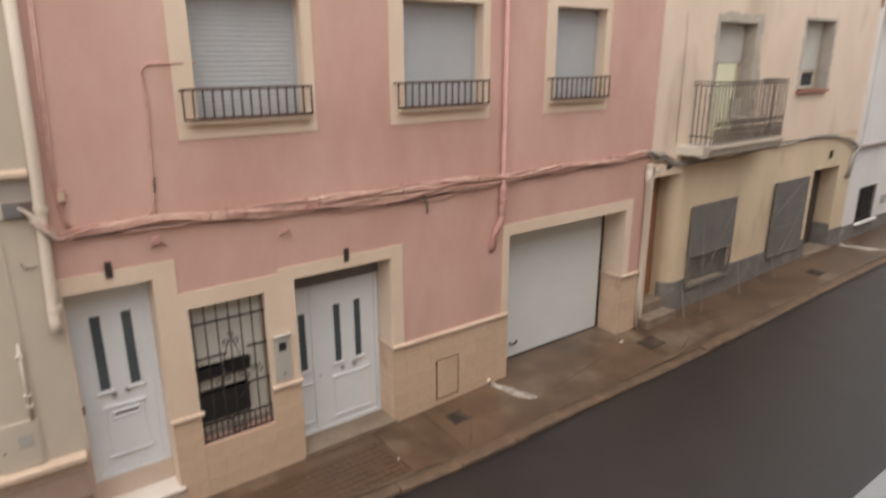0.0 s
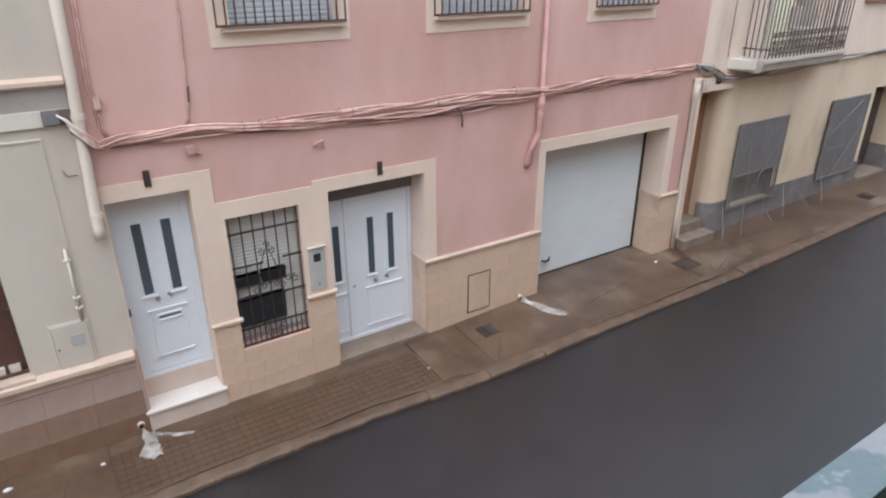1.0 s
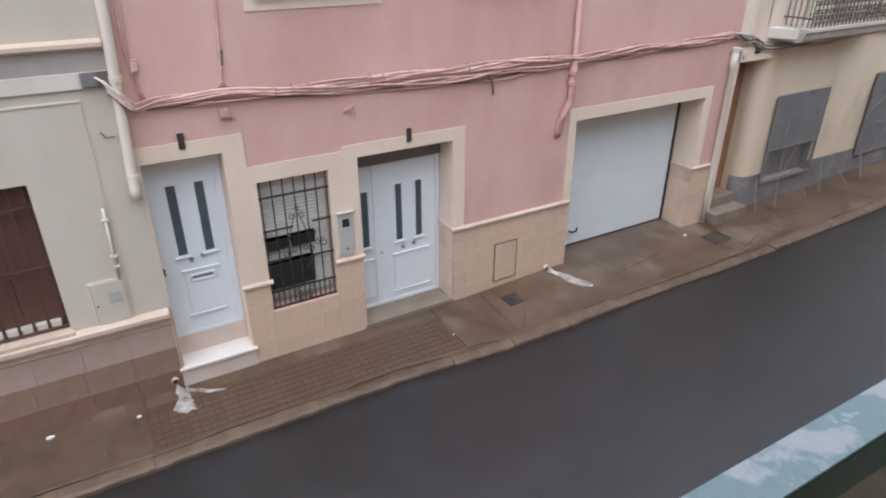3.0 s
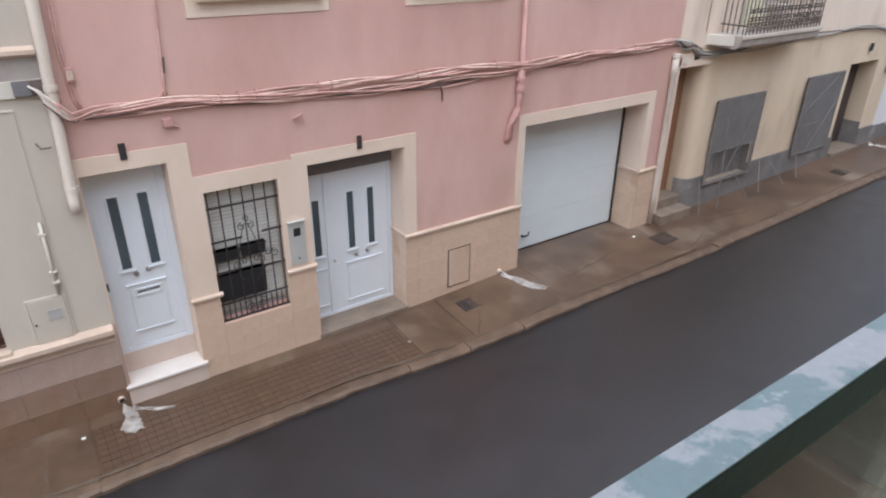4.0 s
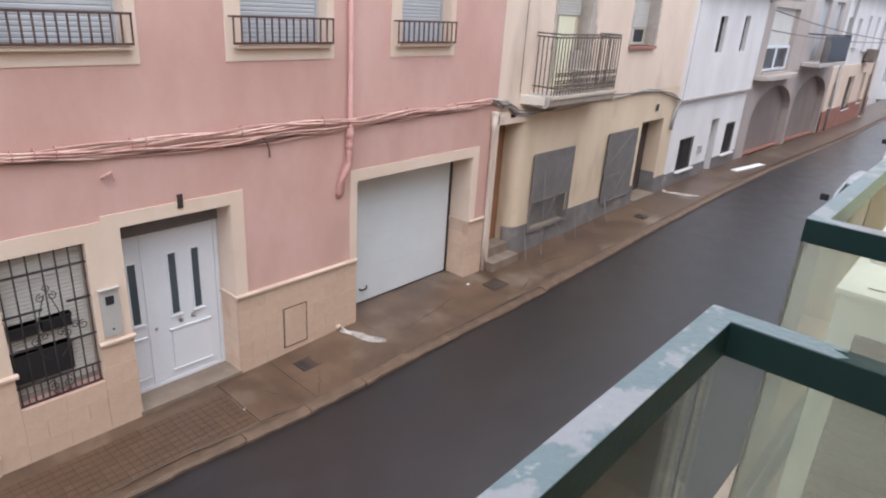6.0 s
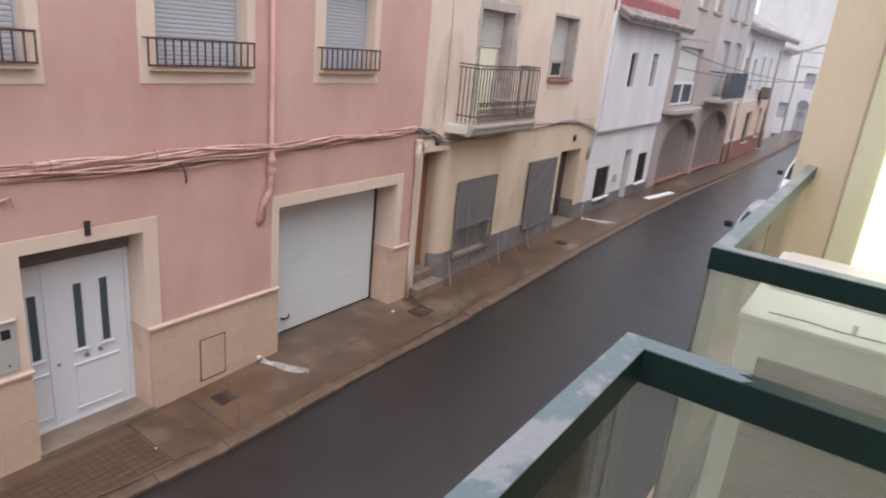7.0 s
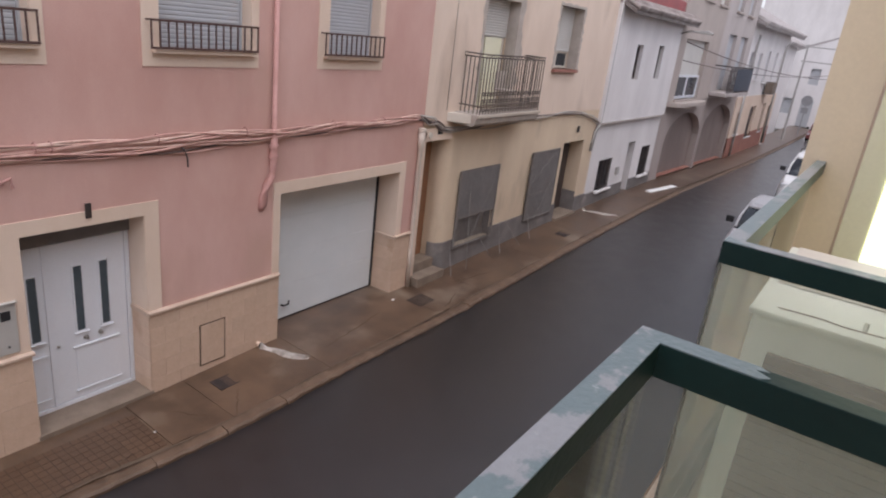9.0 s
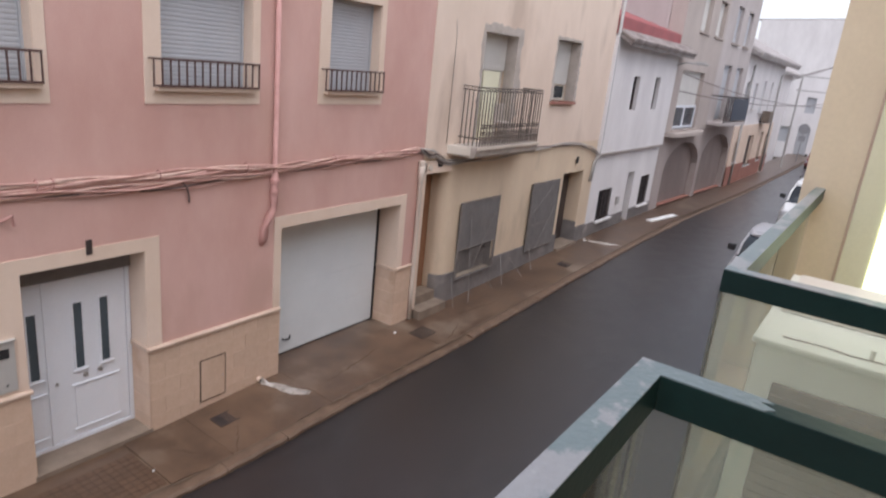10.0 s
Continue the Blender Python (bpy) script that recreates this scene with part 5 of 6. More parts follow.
for o in WUP:
    w = thing("window", ((o[0] + o[1]) / 2, 0.0, o[2]), "narrow dark slot window", "window", "slot windows", "structure")
    part("pane", Shape().box(o[0], o[1], 0.06, 0.08, o[2], o[3]), DARKGLASS, w)
    part("frame", panel(o[0], o[1], o[2], o[3], [(o[0] + 0.05, o[1] - 0.05, o[2] + 0.05, o[3] - 0.05)], 0.02, 0.06), DARKWOOD, w)
solid("trim_white_house", Shape().box(WX0, WX1, -0.13, -0.10, 2.56, 2.62), GREYBAND, "grey cable ledge between the storeys", "trim", "structure", 0.006)
lampst = thing("street_lamp", (22.3, -0.1, 5.5), "street lamp on a wall bracket", "street lamp")
part("arm", Shape().tube([(22.3, -0.1, 5.50), (22.4, -0.4, 5.62), (22.5, -0.72, 5.60)], 0.035, 8), GREYPLASTIC, lampst)
part("head", Shape().prism([(-0.68, 5.57), (-1.12, 5.55), (-1.17, 5.61), (-0.98, 5.68), (-0.68, 5.66)], "x", 22.4, 22.62), GREYPLASTIC, lampst, "grey lamp head", 0.02)
mb = thing("meter_box", (18.7, -0.05, 0.8), "small grey meter box on the white wall", "meter box")
part("box", Shape().box(18.55, 18.8, -0.06, 0.0, 0.75, 1.0), GREYPLASTIC, mb, "", 0.008)

# ---- far houses: windows, balconies, pipes ----
for o in AW:
    w = thing("window", ((o[0] + o[1]) / 2, 0.1, o[2]), "far window with a pale lowered shutter", "window", "far windows", "structure")
    part("shutter", Shape().box(o[0], o[1], 0.12, 0.16, o[2] + (0.9 if o is AW[0] else 0.0), o[3]), SHUTTERWHITE if o[0] < 29 else SHUTTER, w)
    part("sill", Shape().box(o[0] - 0.1, o[1] + 0.1, -0.14, 0.12, o[2] - 0.08, o[2]), BEIGEWALL, w, "", 0.01)
o = AW[0]
w = thing("window", (25.8, 0.1, o[2]), "white framed window under a shutter", "window", "", "structure")
part("frame", panel(o[0], o[1], o[2], 4.05, [(o[0] + 0.12, 24.95, o[2] + 0.1, 3.95), (25.1, o[1] - 0.12, o[2] + 0.1, 3.95)], 0.05, 0.12), PVC, w, "white frame", 0.006)
part("pane", Shape().box(o[0] + 0.1, o[1] - 0.1, 0.09, 0.10, o[2] + 0.1, 3.95), DARKGLASS, w)
solid("balcony_ledge", Shape().prism([(22.7, 0.0), (22.9, -0.35), (23.6, -0.5), (26.4, -0.5), (27.2, -0.35), (27.4, 0.0)], "z", 2.88, 3.04), BEIGEWALL, "curved ledge under the window over the arch", "ledge", bevel=0.02)
fb = thing("iron_balcony", (32.0, -0.4, 3.2), "far iron balcony hung with a dark blue cloth", "balcony")
part("slab", Shape().box(28.7, 33.7, -0.75, -0.03, 3.20, 3.36), MAUVEWALL, fb, "", 0.02)
part("rail", Shape().box(28.7, 33.7, -0.74, -0.70, 4.48, 4.53), IRON, fb)
for k in range(28):
    x = 28.75 + 4.9 * k / 27
    part("baluster", Shape().box(x - 0.012, x + 0.012, -0.73, -0.71, 3.36, 4.48), IRON, fb)
part("side_rail", Shape().box(28.7, 28.74, -0.70, -0.03, 4.48, 4.53), IRON, fb)
solid("cloth", Shape().box(30.0, 33.5, -0.765, -0.745, 3.44, 4.44), BLUECLOTH, "dark blue cloth hung over the balcony rail", "cloth", bevel=0.006)
for o in RW + RU:
    w = thing("window", ((o[0] + o[1]) / 2, 0.1, o[2]), "far dark window with closed blinds", "window", "far windows", "structure")
    part("pane", Shape().box(o[0], o[1], 0.12, 0.16, max(o[2], -0.45), o[3]), SHUTTER if o in RU else DARKWOOD, w)
    part("sill", Shape().box(o[0] - 0.08, o[1] + 0.08, -0.14, 0.12, max(o[2], -0.4) - 0.06, max(o[2], -0.4)), WHITEWALL, w, "", 0.01)
for o in EW:
    w = thing("window", ((o[0] + o[1]) / 2, 1.6, o[2]), "far window with grey blinds", "window", "far windows", "structure")
    part("pane", Shape().box(o[0], o[1], 1.55, 1.6, max(o[2], -0.45), o[3]), SHUTTER, w)
pipe("downpipe", [(36.6, -0.1, 6.2), (36.6, -0.1, 3.0), (36.4, -0.14, 2.9), (36.4, -0.14, -0.3)], 0.06, GREYPLASTIC, "grey rainwater pipe on the white house", n=8)
pipe("downpipe", [(46.6, -0.4, 6.3), (46.2, -0.1, 6.0), (46.2, -0.1, 2.9), (46.2, -0.14, -0.3)], 0.06, GREYPLASTIC, "grey rainwater pipe on the white house", n=8)
fac = thing("air_conditioner", (42.75, -0.3, 3.1), "brown outdoor unit fixed to the far wall", "air conditioner")
part("casing", Shape().box(42.1, 43.4, -0.55, -0.1, 3.1, 3.75), ACBROWN, fac, "", 0.02)
part("bracket", Shape().box(42.2, 43.3, -0.5, 0.0, 3.04, 3.1), IRON, fac)
for i, (z0, z1, y1) in enumerate(((5.25, 4.2, -3.0), (4.6, 4.5, -2.2))):
    oc = thing("overhead_cable", (22.5, -0.3, z0), "black cable strung across the street", "cable", "overhead cables")
    part("cable", Shape().tube([(22.6 + 37 * u, -0.3 + (y1 + 0.3) * u * u, z0 + (z1 - z0) * u - 1.6 * u * (1 - u)) for u in [k / 14 for k in range(15)]], 0.02, 6), CABLEDARK, oc, "", 0, True)
for x, y in ((58, -0.9),):
    sg = thing("road_sign", (x, y, G(x)), "round road sign seen from behind on a grey post", "road sign")
    part("post", Shape().tube([(x, y, G(x)), (x, y, 2.7)], 0.04, 8), SIGNGREY, sg)
    part("disc", Shape().disc((x - 0.05, y, 2.3), "x", 0.42, 0.03, 20), SIGNGREY, sg, "grey disc", 0.004)
    part("plate", Shape().box(x - 0.06, x - 0.03, y - 0.25, y + 0.25, 1.3, 1.75), SIGNGREY, sg)
pole = thing("utility_pole", (52, -0.6, G(52)), "slim grey pole with wires", "pole")
part("shaft", Shape().tube([(52, -0.6, G(52)), (52, -0.6, 6.4)], [0.08, 0.06], 8), GREYPLASTIC, pole)
part("cross_arm", Shape().box(51.95, 52.05, -2.4, -0.4, 5.2, 5.28), GREYPLASTIC, pole)
part("cross_arm", Shape().box(51.95, 52.05, -2.4, -0.4, 6.2, 6.28), GREYPLASTIC, pole)
ant = thing("roof_mast", (41, 3.0, 8.35), "thin mast on the far roof", "mast")
part("mast", Shape().tube([(41, 3.0, 8.3), (41, 3.0, 10.4)], 0.05, 6), GREYPLASTIC, ant)
part("tip", Shape().box(40.8, 41.2, 2.8, 3.2, 10.4, 10.48), GREYPLASTIC, ant)


# ---- vehicles ----
def car(x, y, paint, length, width, height, name, label, rack=False):
    """A parked car along the street, its front towards -x; body and cabin lofted from rounded sections."""
    z = G(x) - 0.13
    t = thing(name, (x + length / 2, y, z), label, "car")

    def loft(stations):
        s, rows = Shape(), []
        for px, hw, zl, zh, tw in stations:
            sec = [(-hw, zl), (-hw, zl + (zh - zl) * 0.55), (-hw * 0.97, zl + (zh - zl) * 0.8), (-tw, zh), (tw, zh), (hw * 0.97, zl + (zh - zl) * 0.8), (hw, zl + (zh - zl) * 0.55), (hw, zl)]
            rows.append([(x + px * length, y + u, z + v) for u, v in sec])
        n = len(rows[0])
        f = [(i * n + j, i * n + (j + 1) % n, (i + 1) * n + (j + 1) % n, (i + 1) * n + j) for i in range(len(rows) - 1) for j in range(n)]
        f += [tuple(range(n)), tuple(range((len(rows) - 1) * n, len(rows) * n))[::-1]]
        return s.add([p for r in rows for p in r], f)

    hw, h = width / 2, height
    bon = 0.52 * h if not rack else 0.55 * h
    part("body", loft([(0, hw * 0.72, 0.3, bon * 0.72, hw * 0.6), (0.03, hw * 0.9, 0.2, bon * 0.86, hw * 0.78), (0.12, hw, 0.18, bon * 0.97, hw * 0.85), (0.28, hw, 0.18, bon * 1.08, hw * 0.9), (0.6, hw, 0.18, bon * 1.12, hw * 0.9), (0.95, hw * 0.97, 0.2, bon * 1.12, hw * 0.85), (1.0, hw * 0.85, 0.3, bon * 1.0, hw * 0.75)]), paint, t, "", 0.03, True)
    c = bon * 1.08
    end = 0.8 if not rack else 0.96
    part("cabin", loft([(0.22, hw * 0.88, c - 0.05, c, hw * 0.8), (0.40, hw * 0.86, c - 0.05, h * 0.93, hw * 0.70), (0.5, hw * 0.86, c - 0.05, h * 0.95, hw * 0.72), (end, hw * 0.85, c - 0.05, h * 0.93, hw * 0.70), (end + (0.14 if not rack else 0.03), hw * 0.82, c - 0.05, c + 0.05, hw * 0.7)]), DARKGLASS, t, "dark glazing", 0.0, True)
    part("roof", loft([(0.375, hw * 0.66, h * 0.89, h * 0.93, hw * 0.60), (0.42, hw * 0.76, h * 0.90, h * 0.985, hw * 0.62), (0.55, hw * 0.78, h * 0.91, h, hw * 0.64), (end, hw * 0.76, h * 0.89, h * 0.98, hw * 0.62), (end + 0.03, hw * 0.7, h * 0.86, h * 0.93, hw * 0.6)]), paint, t, "", 0.01, True)
    for w in (-1, 1):
        for p0, p1 in ((0.225, 0.40), (0.56, 0.56), (end + 0.13 if not rack else end + 0.025, end)):
            part("pillar", Shape().tube([(x + p0 * length, y + w * hw * 0.84, z + c), (x + (p0 + p1) / 2 * length, y + w * hw * 0.82, z + (c + h * 0.92) / 2 + 0.03), (x + p1 * length, y + w * hw * 0.73, z + h * 0.92)], 0.035, 6), paint, t)
    part("wiper", Shape().tube([(x + 0.25 * length, y - hw * 0.5, z + c + 0.07), (x + 0.29 * length, y + hw * 0.2, z + c + 0.16)], 0.012, 5), BLACK, t, "black wiper")
    for w in (-1, 1):
        part("mirror", Shape().box(x + 0.30 * length, x + 0.33 * length, y + w * hw * 1.0, y + w * (hw + 0.2), z + c + 0.03, z + c + 0.2), BLACK, t, "dark door mirror", 0.03)
        part("headlight", Shape().box(x + 0.012 * length, x + 0.07 * length, y + w * hw * 0.55, y + w * hw * 0.88, z + bon * 0.62, z + bon * 0.82), LENS, t, "clear headlight", 0.03)
        part("tail_light", Shape().box(x + 0.965 * length, x + 0.995 * length, y + w * hw * 0.6, y + w * hw * 0.9, z + bon * 0.7, z + bon * 0.95), REDROOF, t, "red tail light", 0.02)
        for px in (0.18, 0.80):
            wh = part("wheel", Shape().disc((x + px * length, y + w * (hw - 0.1), z + 0.31), "y", 0.31, 0.2, 24), BLACK, t, "black tyre", 0.03)
            part("rim", Shape().disc((x + px * length, y + w * (hw + 0.001), z + 0.31), "y", 0.2, 0.02, 16), STEEL, wh)
    part("bumper", Shape().box(x - 0.03, x + 0.12, y - hw * 0.8, y + hw * 0.8, z + 0.25, z + 0.42), BLACK if rack else paint, t, "", 0.04)
    if rack:
        for px in (0.5, 0.75):
            part("roof_rack", Shape().tube([(x + px * length, y - hw * 0.7, z + h), (x + px * length, y - hw * 0.7, z + h + 0.14), (x + px * length, y + hw * 0.7, z + h + 0.14), (x + px * length, y + hw * 0.7, z + h)], 0.025, 6), IRON, t, "dark roof rack")
        part("ladder_bar", Shape().box(x + 0.42 * length, x + 0.95 * length, y + 0.3, y + 0.36, z + h + 0.16, z + h + 0.2), IRON, t, "dark roof bar")
    return t


car(15.0, -5.2, SILVER, 3.9, 1.66, 1.45, "car", "silver hatchback parked at the kerb in the rain")
car(24.6, -5.1, WHITECAR, 4.3, 1.78, 1.85, "van", "white van with a dark roof rack parked at the kerb", True)
car(55.0, -2.6, REDCAR, 4.0, 1.66, 1.45, "car", "dark red car far down the street")

# ---- small things on the pavement ----
for i, (x, y, sx, sy) in enumerate(((2.69, -0.45, 0.36, 0.27), (7.1, -0.62, 0.46, 0.34), (13.3, -0.75, 0.4, 0.3))):
    gr = thing("drain_grate", (x, y, paved(x, y)), "dark iron drain grate set in the pavement", "drain grate", "drain grates", )
    z = paved(x, y)
    tilt = pose(x, y, z + 0.001, math.degrees(math.atan(0.05)))
    part("pit", Shape().box(-sx / 2, sx / 2, -sy / 2, sy / 2, 0.001, 0.004, tilt), BLACK, gr)
    part("frame", Shape().box(-sx / 2, sx / 2, -sy / 2, -sy / 2 + 0.02, 0, 0.012, tilt).box(-sx / 2, sx / 2, sy / 2 - 0.02, sy / 2, 0, 0.012, tilt).box(-sx / 2, -sx / 2 + 0.02, -sy / 2 + 0.02, sy / 2 - 0.02, 0, 0.012, tilt).box(sx / 2 - 0.02, sx / 2, -sy / 2 + 0.02, sy / 2 - 0.02, 0, 0.012, tilt), IRON, gr)
    for k in range(9):
        u = -sx / 2 + 0.02 + (sx - 0.04) * (k + 0.5) / 9
        part("bar", Shape().box(u - 0.011, u + 0.011, -sy / 2 + 0.02, sy / 2 - 0.02, 0.003, 0.010, tilt), IRON, gr)


def spill(x, y, dx, dy, w, label):
    """Rain water spilling from a spout: an uneven low sheet that widens down the pavement."""
    s, n, m = Shape(), 26, 7
    rs = random.Random(int(x * 100))
    v = []
    for i in range(n + 1):
        u = i / n
        cx, cy = x + dx * u + 0.03 * math.sin(u * 7), y + dy * u
        half = w * (0.3 + 0.8 * u ** 0.6) * (1 - max(0, u - 0.75) * 2.4) * (0.8 + 0.4 * rs.random())
        for j in range(m):
            q = j / (m - 1) * 2 - 1
            px, py = cx + q * half * 0.9, cy + q * half * 0.25
            v.append((px, py, paved(px, py) + 0.006 + (1 - q * q) * (0.012 + 0.018 * rs.random()) + (0.10 * (1 - u / 0.12) if u < 0.12 else 0) * (1 - abs(q)) * 0.9))
    s.add(v, [(i * m + j, (i + 1) * m + j, (i + 1) * m + j + 1, i * m + j + 1) for i in range(n) for j in range(m - 1)])
    return solid("water_spill", s, SPILL, label, "water", "", 0, True, "spilling rain water")


spill(3.61, -0.09, 0.36, -0.70, 0.11, "white foaming rain water running from the spout")
spill(-2.21, -0.09, 0.05, -0.46, 0.13, "white foaming rain water running from the spout")
spill(-2.12, -0.16, 0.42, -0.20, 0.05, "thin branch of foaming rain water beside the step")
spill(15.9, -0.15, 0.6, -0.9, 0.14, "pale rain water running over the pavement")
for x, y, r in ((-3.62, -0.22, 0.045), (6.66, -0.28, 0.035), (1.4, -0.75, 0.02), (-2.7, -0.35, 0.03)):
    pts = [(x + r * (0.7 + 0.5 * random.random()) * math.cos(a), y + r * 0.6 * (0.7 + 0.5 * random.random()) * math.sin(a)) for a in [k * math.pi / 4 for k in range(8)]]
    solid("litter", Shape().prism(pts, "z", paved(x, y) + 0.002, paved(x, y) + 0.02), PAPER, "scrap of wet white paper on the pavement", "litter", bevel=0.003, group="litter")

solid("pale_board", Shape().box(-1.05, 1.05, -0.11, 0.11, 0.012, 0.05, pose(21.75, -0.8, paved(21.75, -0.8), math.degrees(math.atan(0.05)), 0, -9)), PAPER, "white painted board lying on the wet pavement", "board", bevel=0.006)

# ---- pieces: stone tiles, plinth tiles, kerbstones, paving tiles ----
def stone_row(parent, name, material, x0, x1, z0, z1, y, cols, rows, depth, brick=True, skip=()):
    w, h = (x1 - x0) / cols, (z1 - z0) / rows
    me = mesh_of(name, Shape().box(0.0012, w - 0.0012, -depth, 0.002, 0.0012, h - 0.0012), material, 0.0015)
    half = mesh_of(name, Shape().box(0.0012, w / 2 - 0.0012, -depth, 0.002, 0.0012, h - 0.0012), material, 0.0015)
    for r in range(rows):
        x, k = x0, 0
        while x < x1 - 0.01:
            short = brick and r % 2 and (k == 0 or x + w > x1 + 0.01)
            ob = new(name, half if short else me)
            ob.parent = parent
            ob.location = (x, y - 0.001 * ((r * 7 + k * 3) % 3), z0 + r * h)
            x += w / 2 if short else w
            k += 1


stone_row(wall_pink, "tile", STONE, -1.21, -0.89, -0.34, 0.775, 0, 1, 4, 0.02, False)
stone_row(wall_pink, "tile", STONE, -0.89, 0.01, -0.34, 0.365, 0, 2, 3, 0.02)
stone_row(wall_pink, "tile", STONE, 0.01, 0.40, -0.34, 0.815, 0, 1, 4, 0.02, False)
stone_row(wall_pink, "tile", STONE, 1.82, 4.0, -0.36, 0.905, 0, 5, 5, 0.02)
stone_row(wall_pink, "tile", STONE, 6.87, 7.33, -0.30, 0.905, 0, 1, 5, 0.02, False)
for x, y1 in ((1.82, 0.37), (6.87, 0.48)):
    for r in range(5):
        z = -0.33 + r * 0.247
        me = mesh_of("tile", Shape().box(x - 0.014, x - 0.006, -0.018, y1, z + 0.002, z + 0.245), STONE, 0.002)
        ob = new("tile", me)
        ob.parent = wall_pink
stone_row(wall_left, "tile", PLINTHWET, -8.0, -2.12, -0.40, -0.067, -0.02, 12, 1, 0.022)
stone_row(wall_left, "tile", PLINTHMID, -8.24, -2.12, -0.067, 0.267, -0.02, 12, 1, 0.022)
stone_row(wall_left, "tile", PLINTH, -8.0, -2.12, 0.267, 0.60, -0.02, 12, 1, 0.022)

kerb = thing("kerb", (0, -1.2, -0.3), "worn brown kerb along the pavement", "kerb", kind="structure")
kr = random.Random(3)
gap = Shape()
gx = [-14 + 0.12 * i for i in range(480)]
gv = []
for x in gx:
    c = KY(x) + 0.19 + 0.012 * math.sin(x * 3.1) + kr.uniform(-0.006, 0.006)
    hwid = 0.010 + 0.012 * max(0, math.sin(x * 1.7)) + kr.uniform(0, 0.008)
    gv += [(x, c - hwid, paved(x, c) + 0.0085), (x, c + hwid, paved(x, c) + 0.0085)]
gap.add(gv, [(2 * i, 2 * i + 2, 2 * i + 3, 2 * i + 1) for i in range(len(gx) - 1)])
part("joint", gap, JOINT, kerb, "dark broken joint behind the kerb")
for n_, (cx, cy, ang, ln) in enumerate(((2.5, -0.95, 0.9, 0.6), (5.2, -0.6, 0.15, 1.6), (9.0, -0.7, -0.2, 1.2), (0.7, -0.98, 0.1, 0.8), (1.9, -0.7, 2.2, 0.5), (7.6, -1.0, 0.3, 0.7), (-3.1, -0.7, 1.5, 0.6))):
    ck, cv = Shape(), []
    for i in range(13):
        u = i / 12 - 0.5
        px, py = cx + math.cos(ang) * u * ln + kr.uniform(-0.02, 0.02), cy + math.sin(ang) * u * ln + kr.uniform(-0.02, 0.02)
        hwid = 0.009 * (1 - abs(u) * 1.6) + 0.002
        cv += [(px - math.sin(ang) * hwid, py + math.cos(ang) * hwid, paved(px, py) + 0.010), (px + math.sin(ang) * hwid, py - math.cos(ang) * hwid, paved(px, py) + 0.010)]
    part("crack", ck.add(cv, [(2 * i, 2 * i + 2, 2 * i + 3, 2 * i + 1) for i in range(12)]), JOINT, pavement, "dark crack")
kinds = []
for k in range(5):
    L, s = 0.941, Shape()
    n = 8
    prof = [(-0.17 + kr.uniform(-0.012, 0.012)) for i in range(n + 1)]
    v = []
    for i in range(n + 1):
        x = L * i / n
        top = kr.uniform(-0.006, 0.004)
        v += [(x, prof[i], -0.15), (x, prof[i] + 0.01, -0.028 + top), (x, prof[i] + 0.04, 0.0 + top), (x, 0.012, 0.004 + top), (x, 0.012, -0.15)]
    s.add(v, [(i * 5 + j, (i + 1) * 5 + j, (i + 1) * 5 + (j + 1) % 5, i * 5 + (j + 1) % 5) for i in range(n) for j in range(5)] + [(0, 1, 2, 3, 4), tuple(n * 5 + j for j in (4, 3, 2, 1, 0))])
    kinds.append(mesh_of("kerbstone", s, KERB))
x, k = -14.0, 0
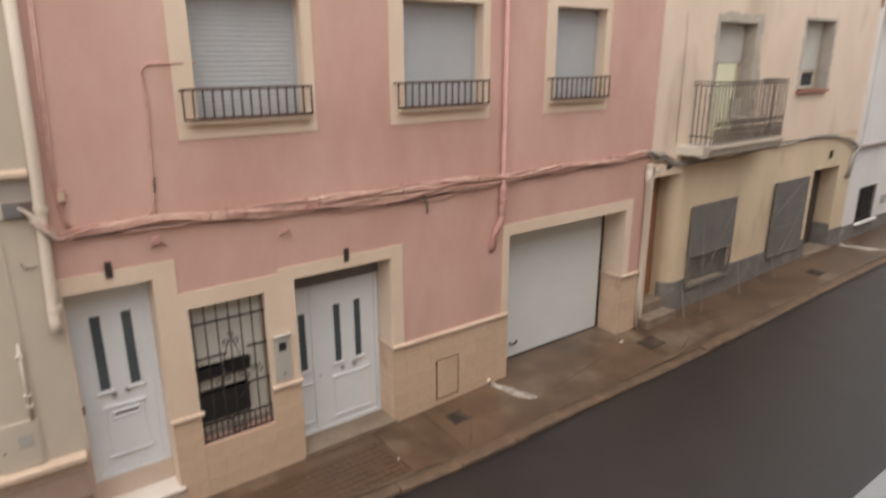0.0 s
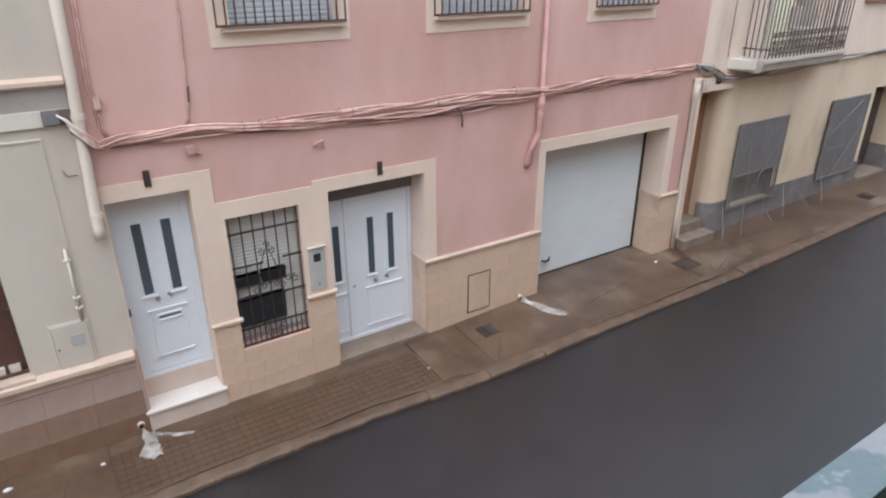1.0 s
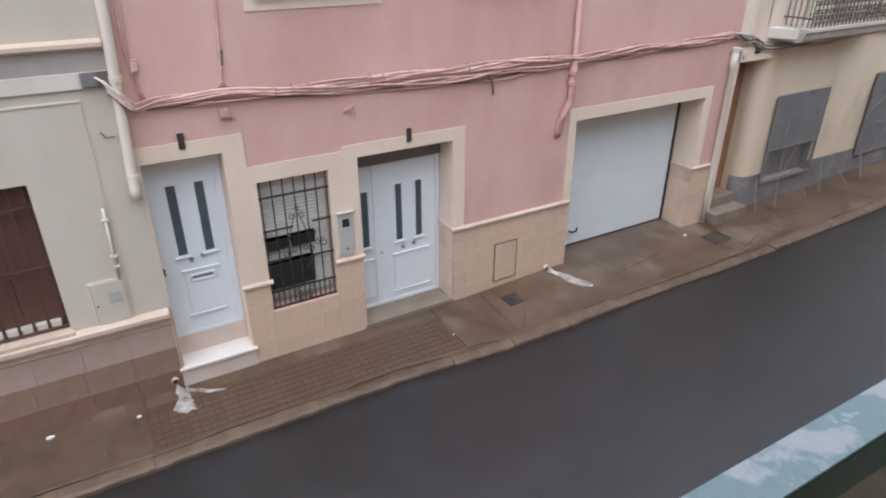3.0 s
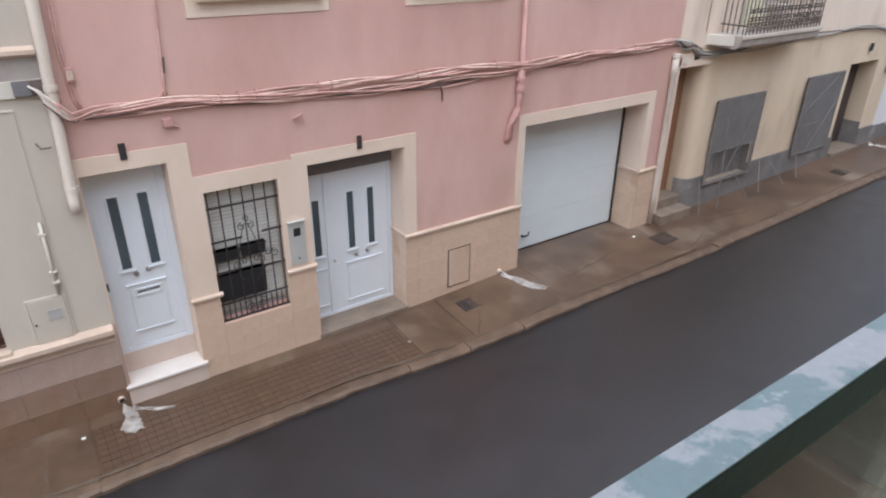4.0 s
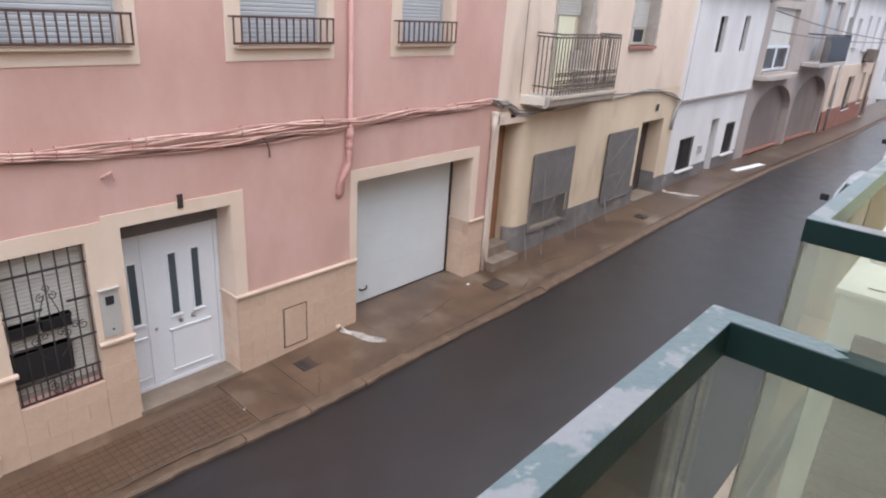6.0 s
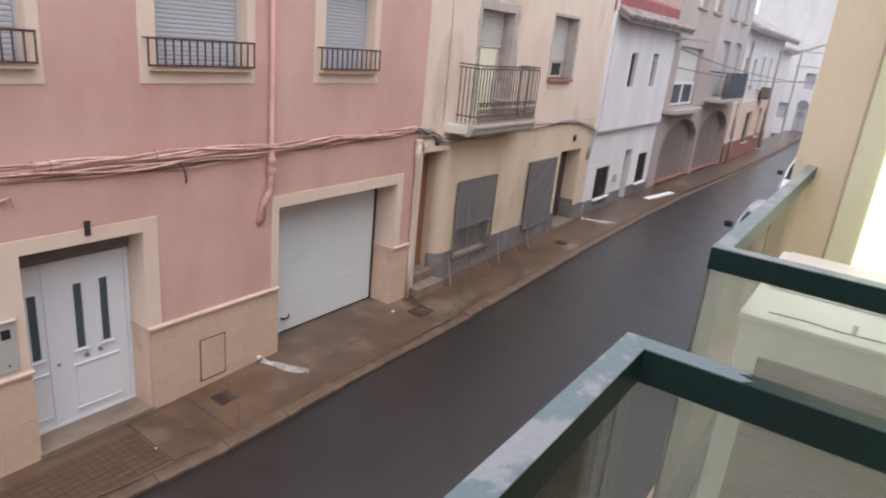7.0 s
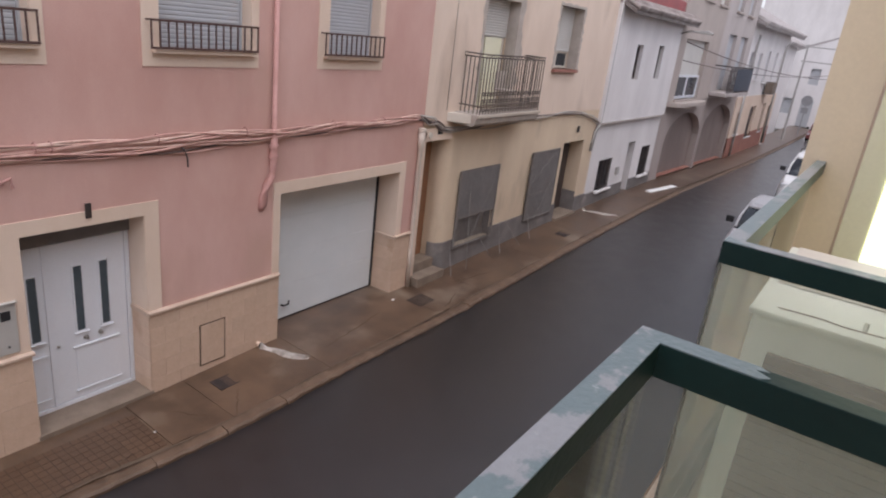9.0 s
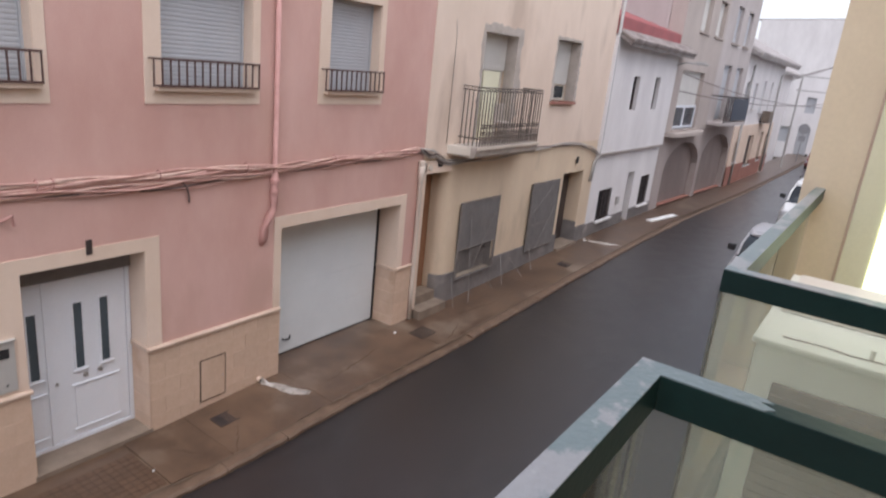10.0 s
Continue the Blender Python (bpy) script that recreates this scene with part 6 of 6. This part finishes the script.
while x < 60:
    ob = new("kerbstone", kinds[kr.randrange(5)])
    ob.parent = kerb
    ob.matrix_parent_inverse = kerb.matrix_basis.inverted()
    ob.location = (x, KY(x) + 0.17 + kr.uniform(-0.008, 0.008), paved(x + 0.46, KY(x)) + kr.uniform(-0.008, 0.006))
    ob.rotation_euler = (0, -math.atan2(G(x + 0.95) - G(x), 0.95), math.atan2(KY(x + 0.95) - KY(x), 0.95) + kr.uniform(-0.006, 0.006))
    x += 0.945
    k += 1

tm = Shape()
for i in range(2):
    for j in range(2):
        tm.box(i * 0.1 + 0.005, i * 0.1 + 0.095, j * 0.1 + 0.005, j * 0.1 + 0.095, -0.006, 0.006)
tm = mesh_of("paving_tile", tm, PAVETILE)
part("tile_bed", Shape().grid([-2.6, -1.6, -0.6, 0.4, 1.4], [-1.03, -0.6, -0.24], lambda x, y: paved(x, y) - 0.0075), TILEBED, pavement, "dark grout between the tiles")
for i in range(20):
    for j in range(4):
        x, y = -2.6 + i * 0.2, -1.04 + j * 0.2
        if y < KY(x) + 0.16:
            continue
        ob = new("paving_tile", tm)
        ob.parent = pavement
        ob.location = (x, y, paved(x, y) - 0.009 + kr.uniform(-0.0015, 0.0015))
        ob.rotation_euler = (math.atan(0.05), 0, 0)
# concrete slabs, with open joints between them
edges = [-9.0, -6.4, -4.1, -2.62, 1.42, 2.28, 4.05, 6.95, 8.5, 11.2, 13.9, 16.4, 19.4, 22.4]
for a, b in zip(edges, edges[1:]):
    if (a, b) == (-2.62, 1.42):
        continue
    s = Shape()
    g = 0.003
    nx = 6
    v = []
    for lift in (-0.01, 0.007):
        for i in range(nx + 1):
            px = a + g + (b - a - 2 * g) * i / nx
            v += [(px, y, paved(px, y) + lift) for y in (KY(px) + 0.205 + 0.012 * math.sin(px * 9), -0.6, -0.012)]
    N = (nx + 1) * 3
    f = [(N + i * 3 + j, N + (i + 1) * 3 + j, N + (i + 1) * 3 + j + 1, N + i * 3 + j + 1) for i in range(nx) for j in range(2)]
    rim = [i * 3 for i in range(nx + 1)] + [nx * 3 + 1, nx * 3 + 2] + [i * 3 + 2 for i in range(nx - 1, -1, -1)] + [1]
    f += [(rim[i], rim[(i + 1) % len(rim)], N + rim[(i + 1) % len(rim)], N + rim[i]) for i in range(len(rim))]
    s.add(v, f)
    part("paving_slab", s, PAVE, pavement)
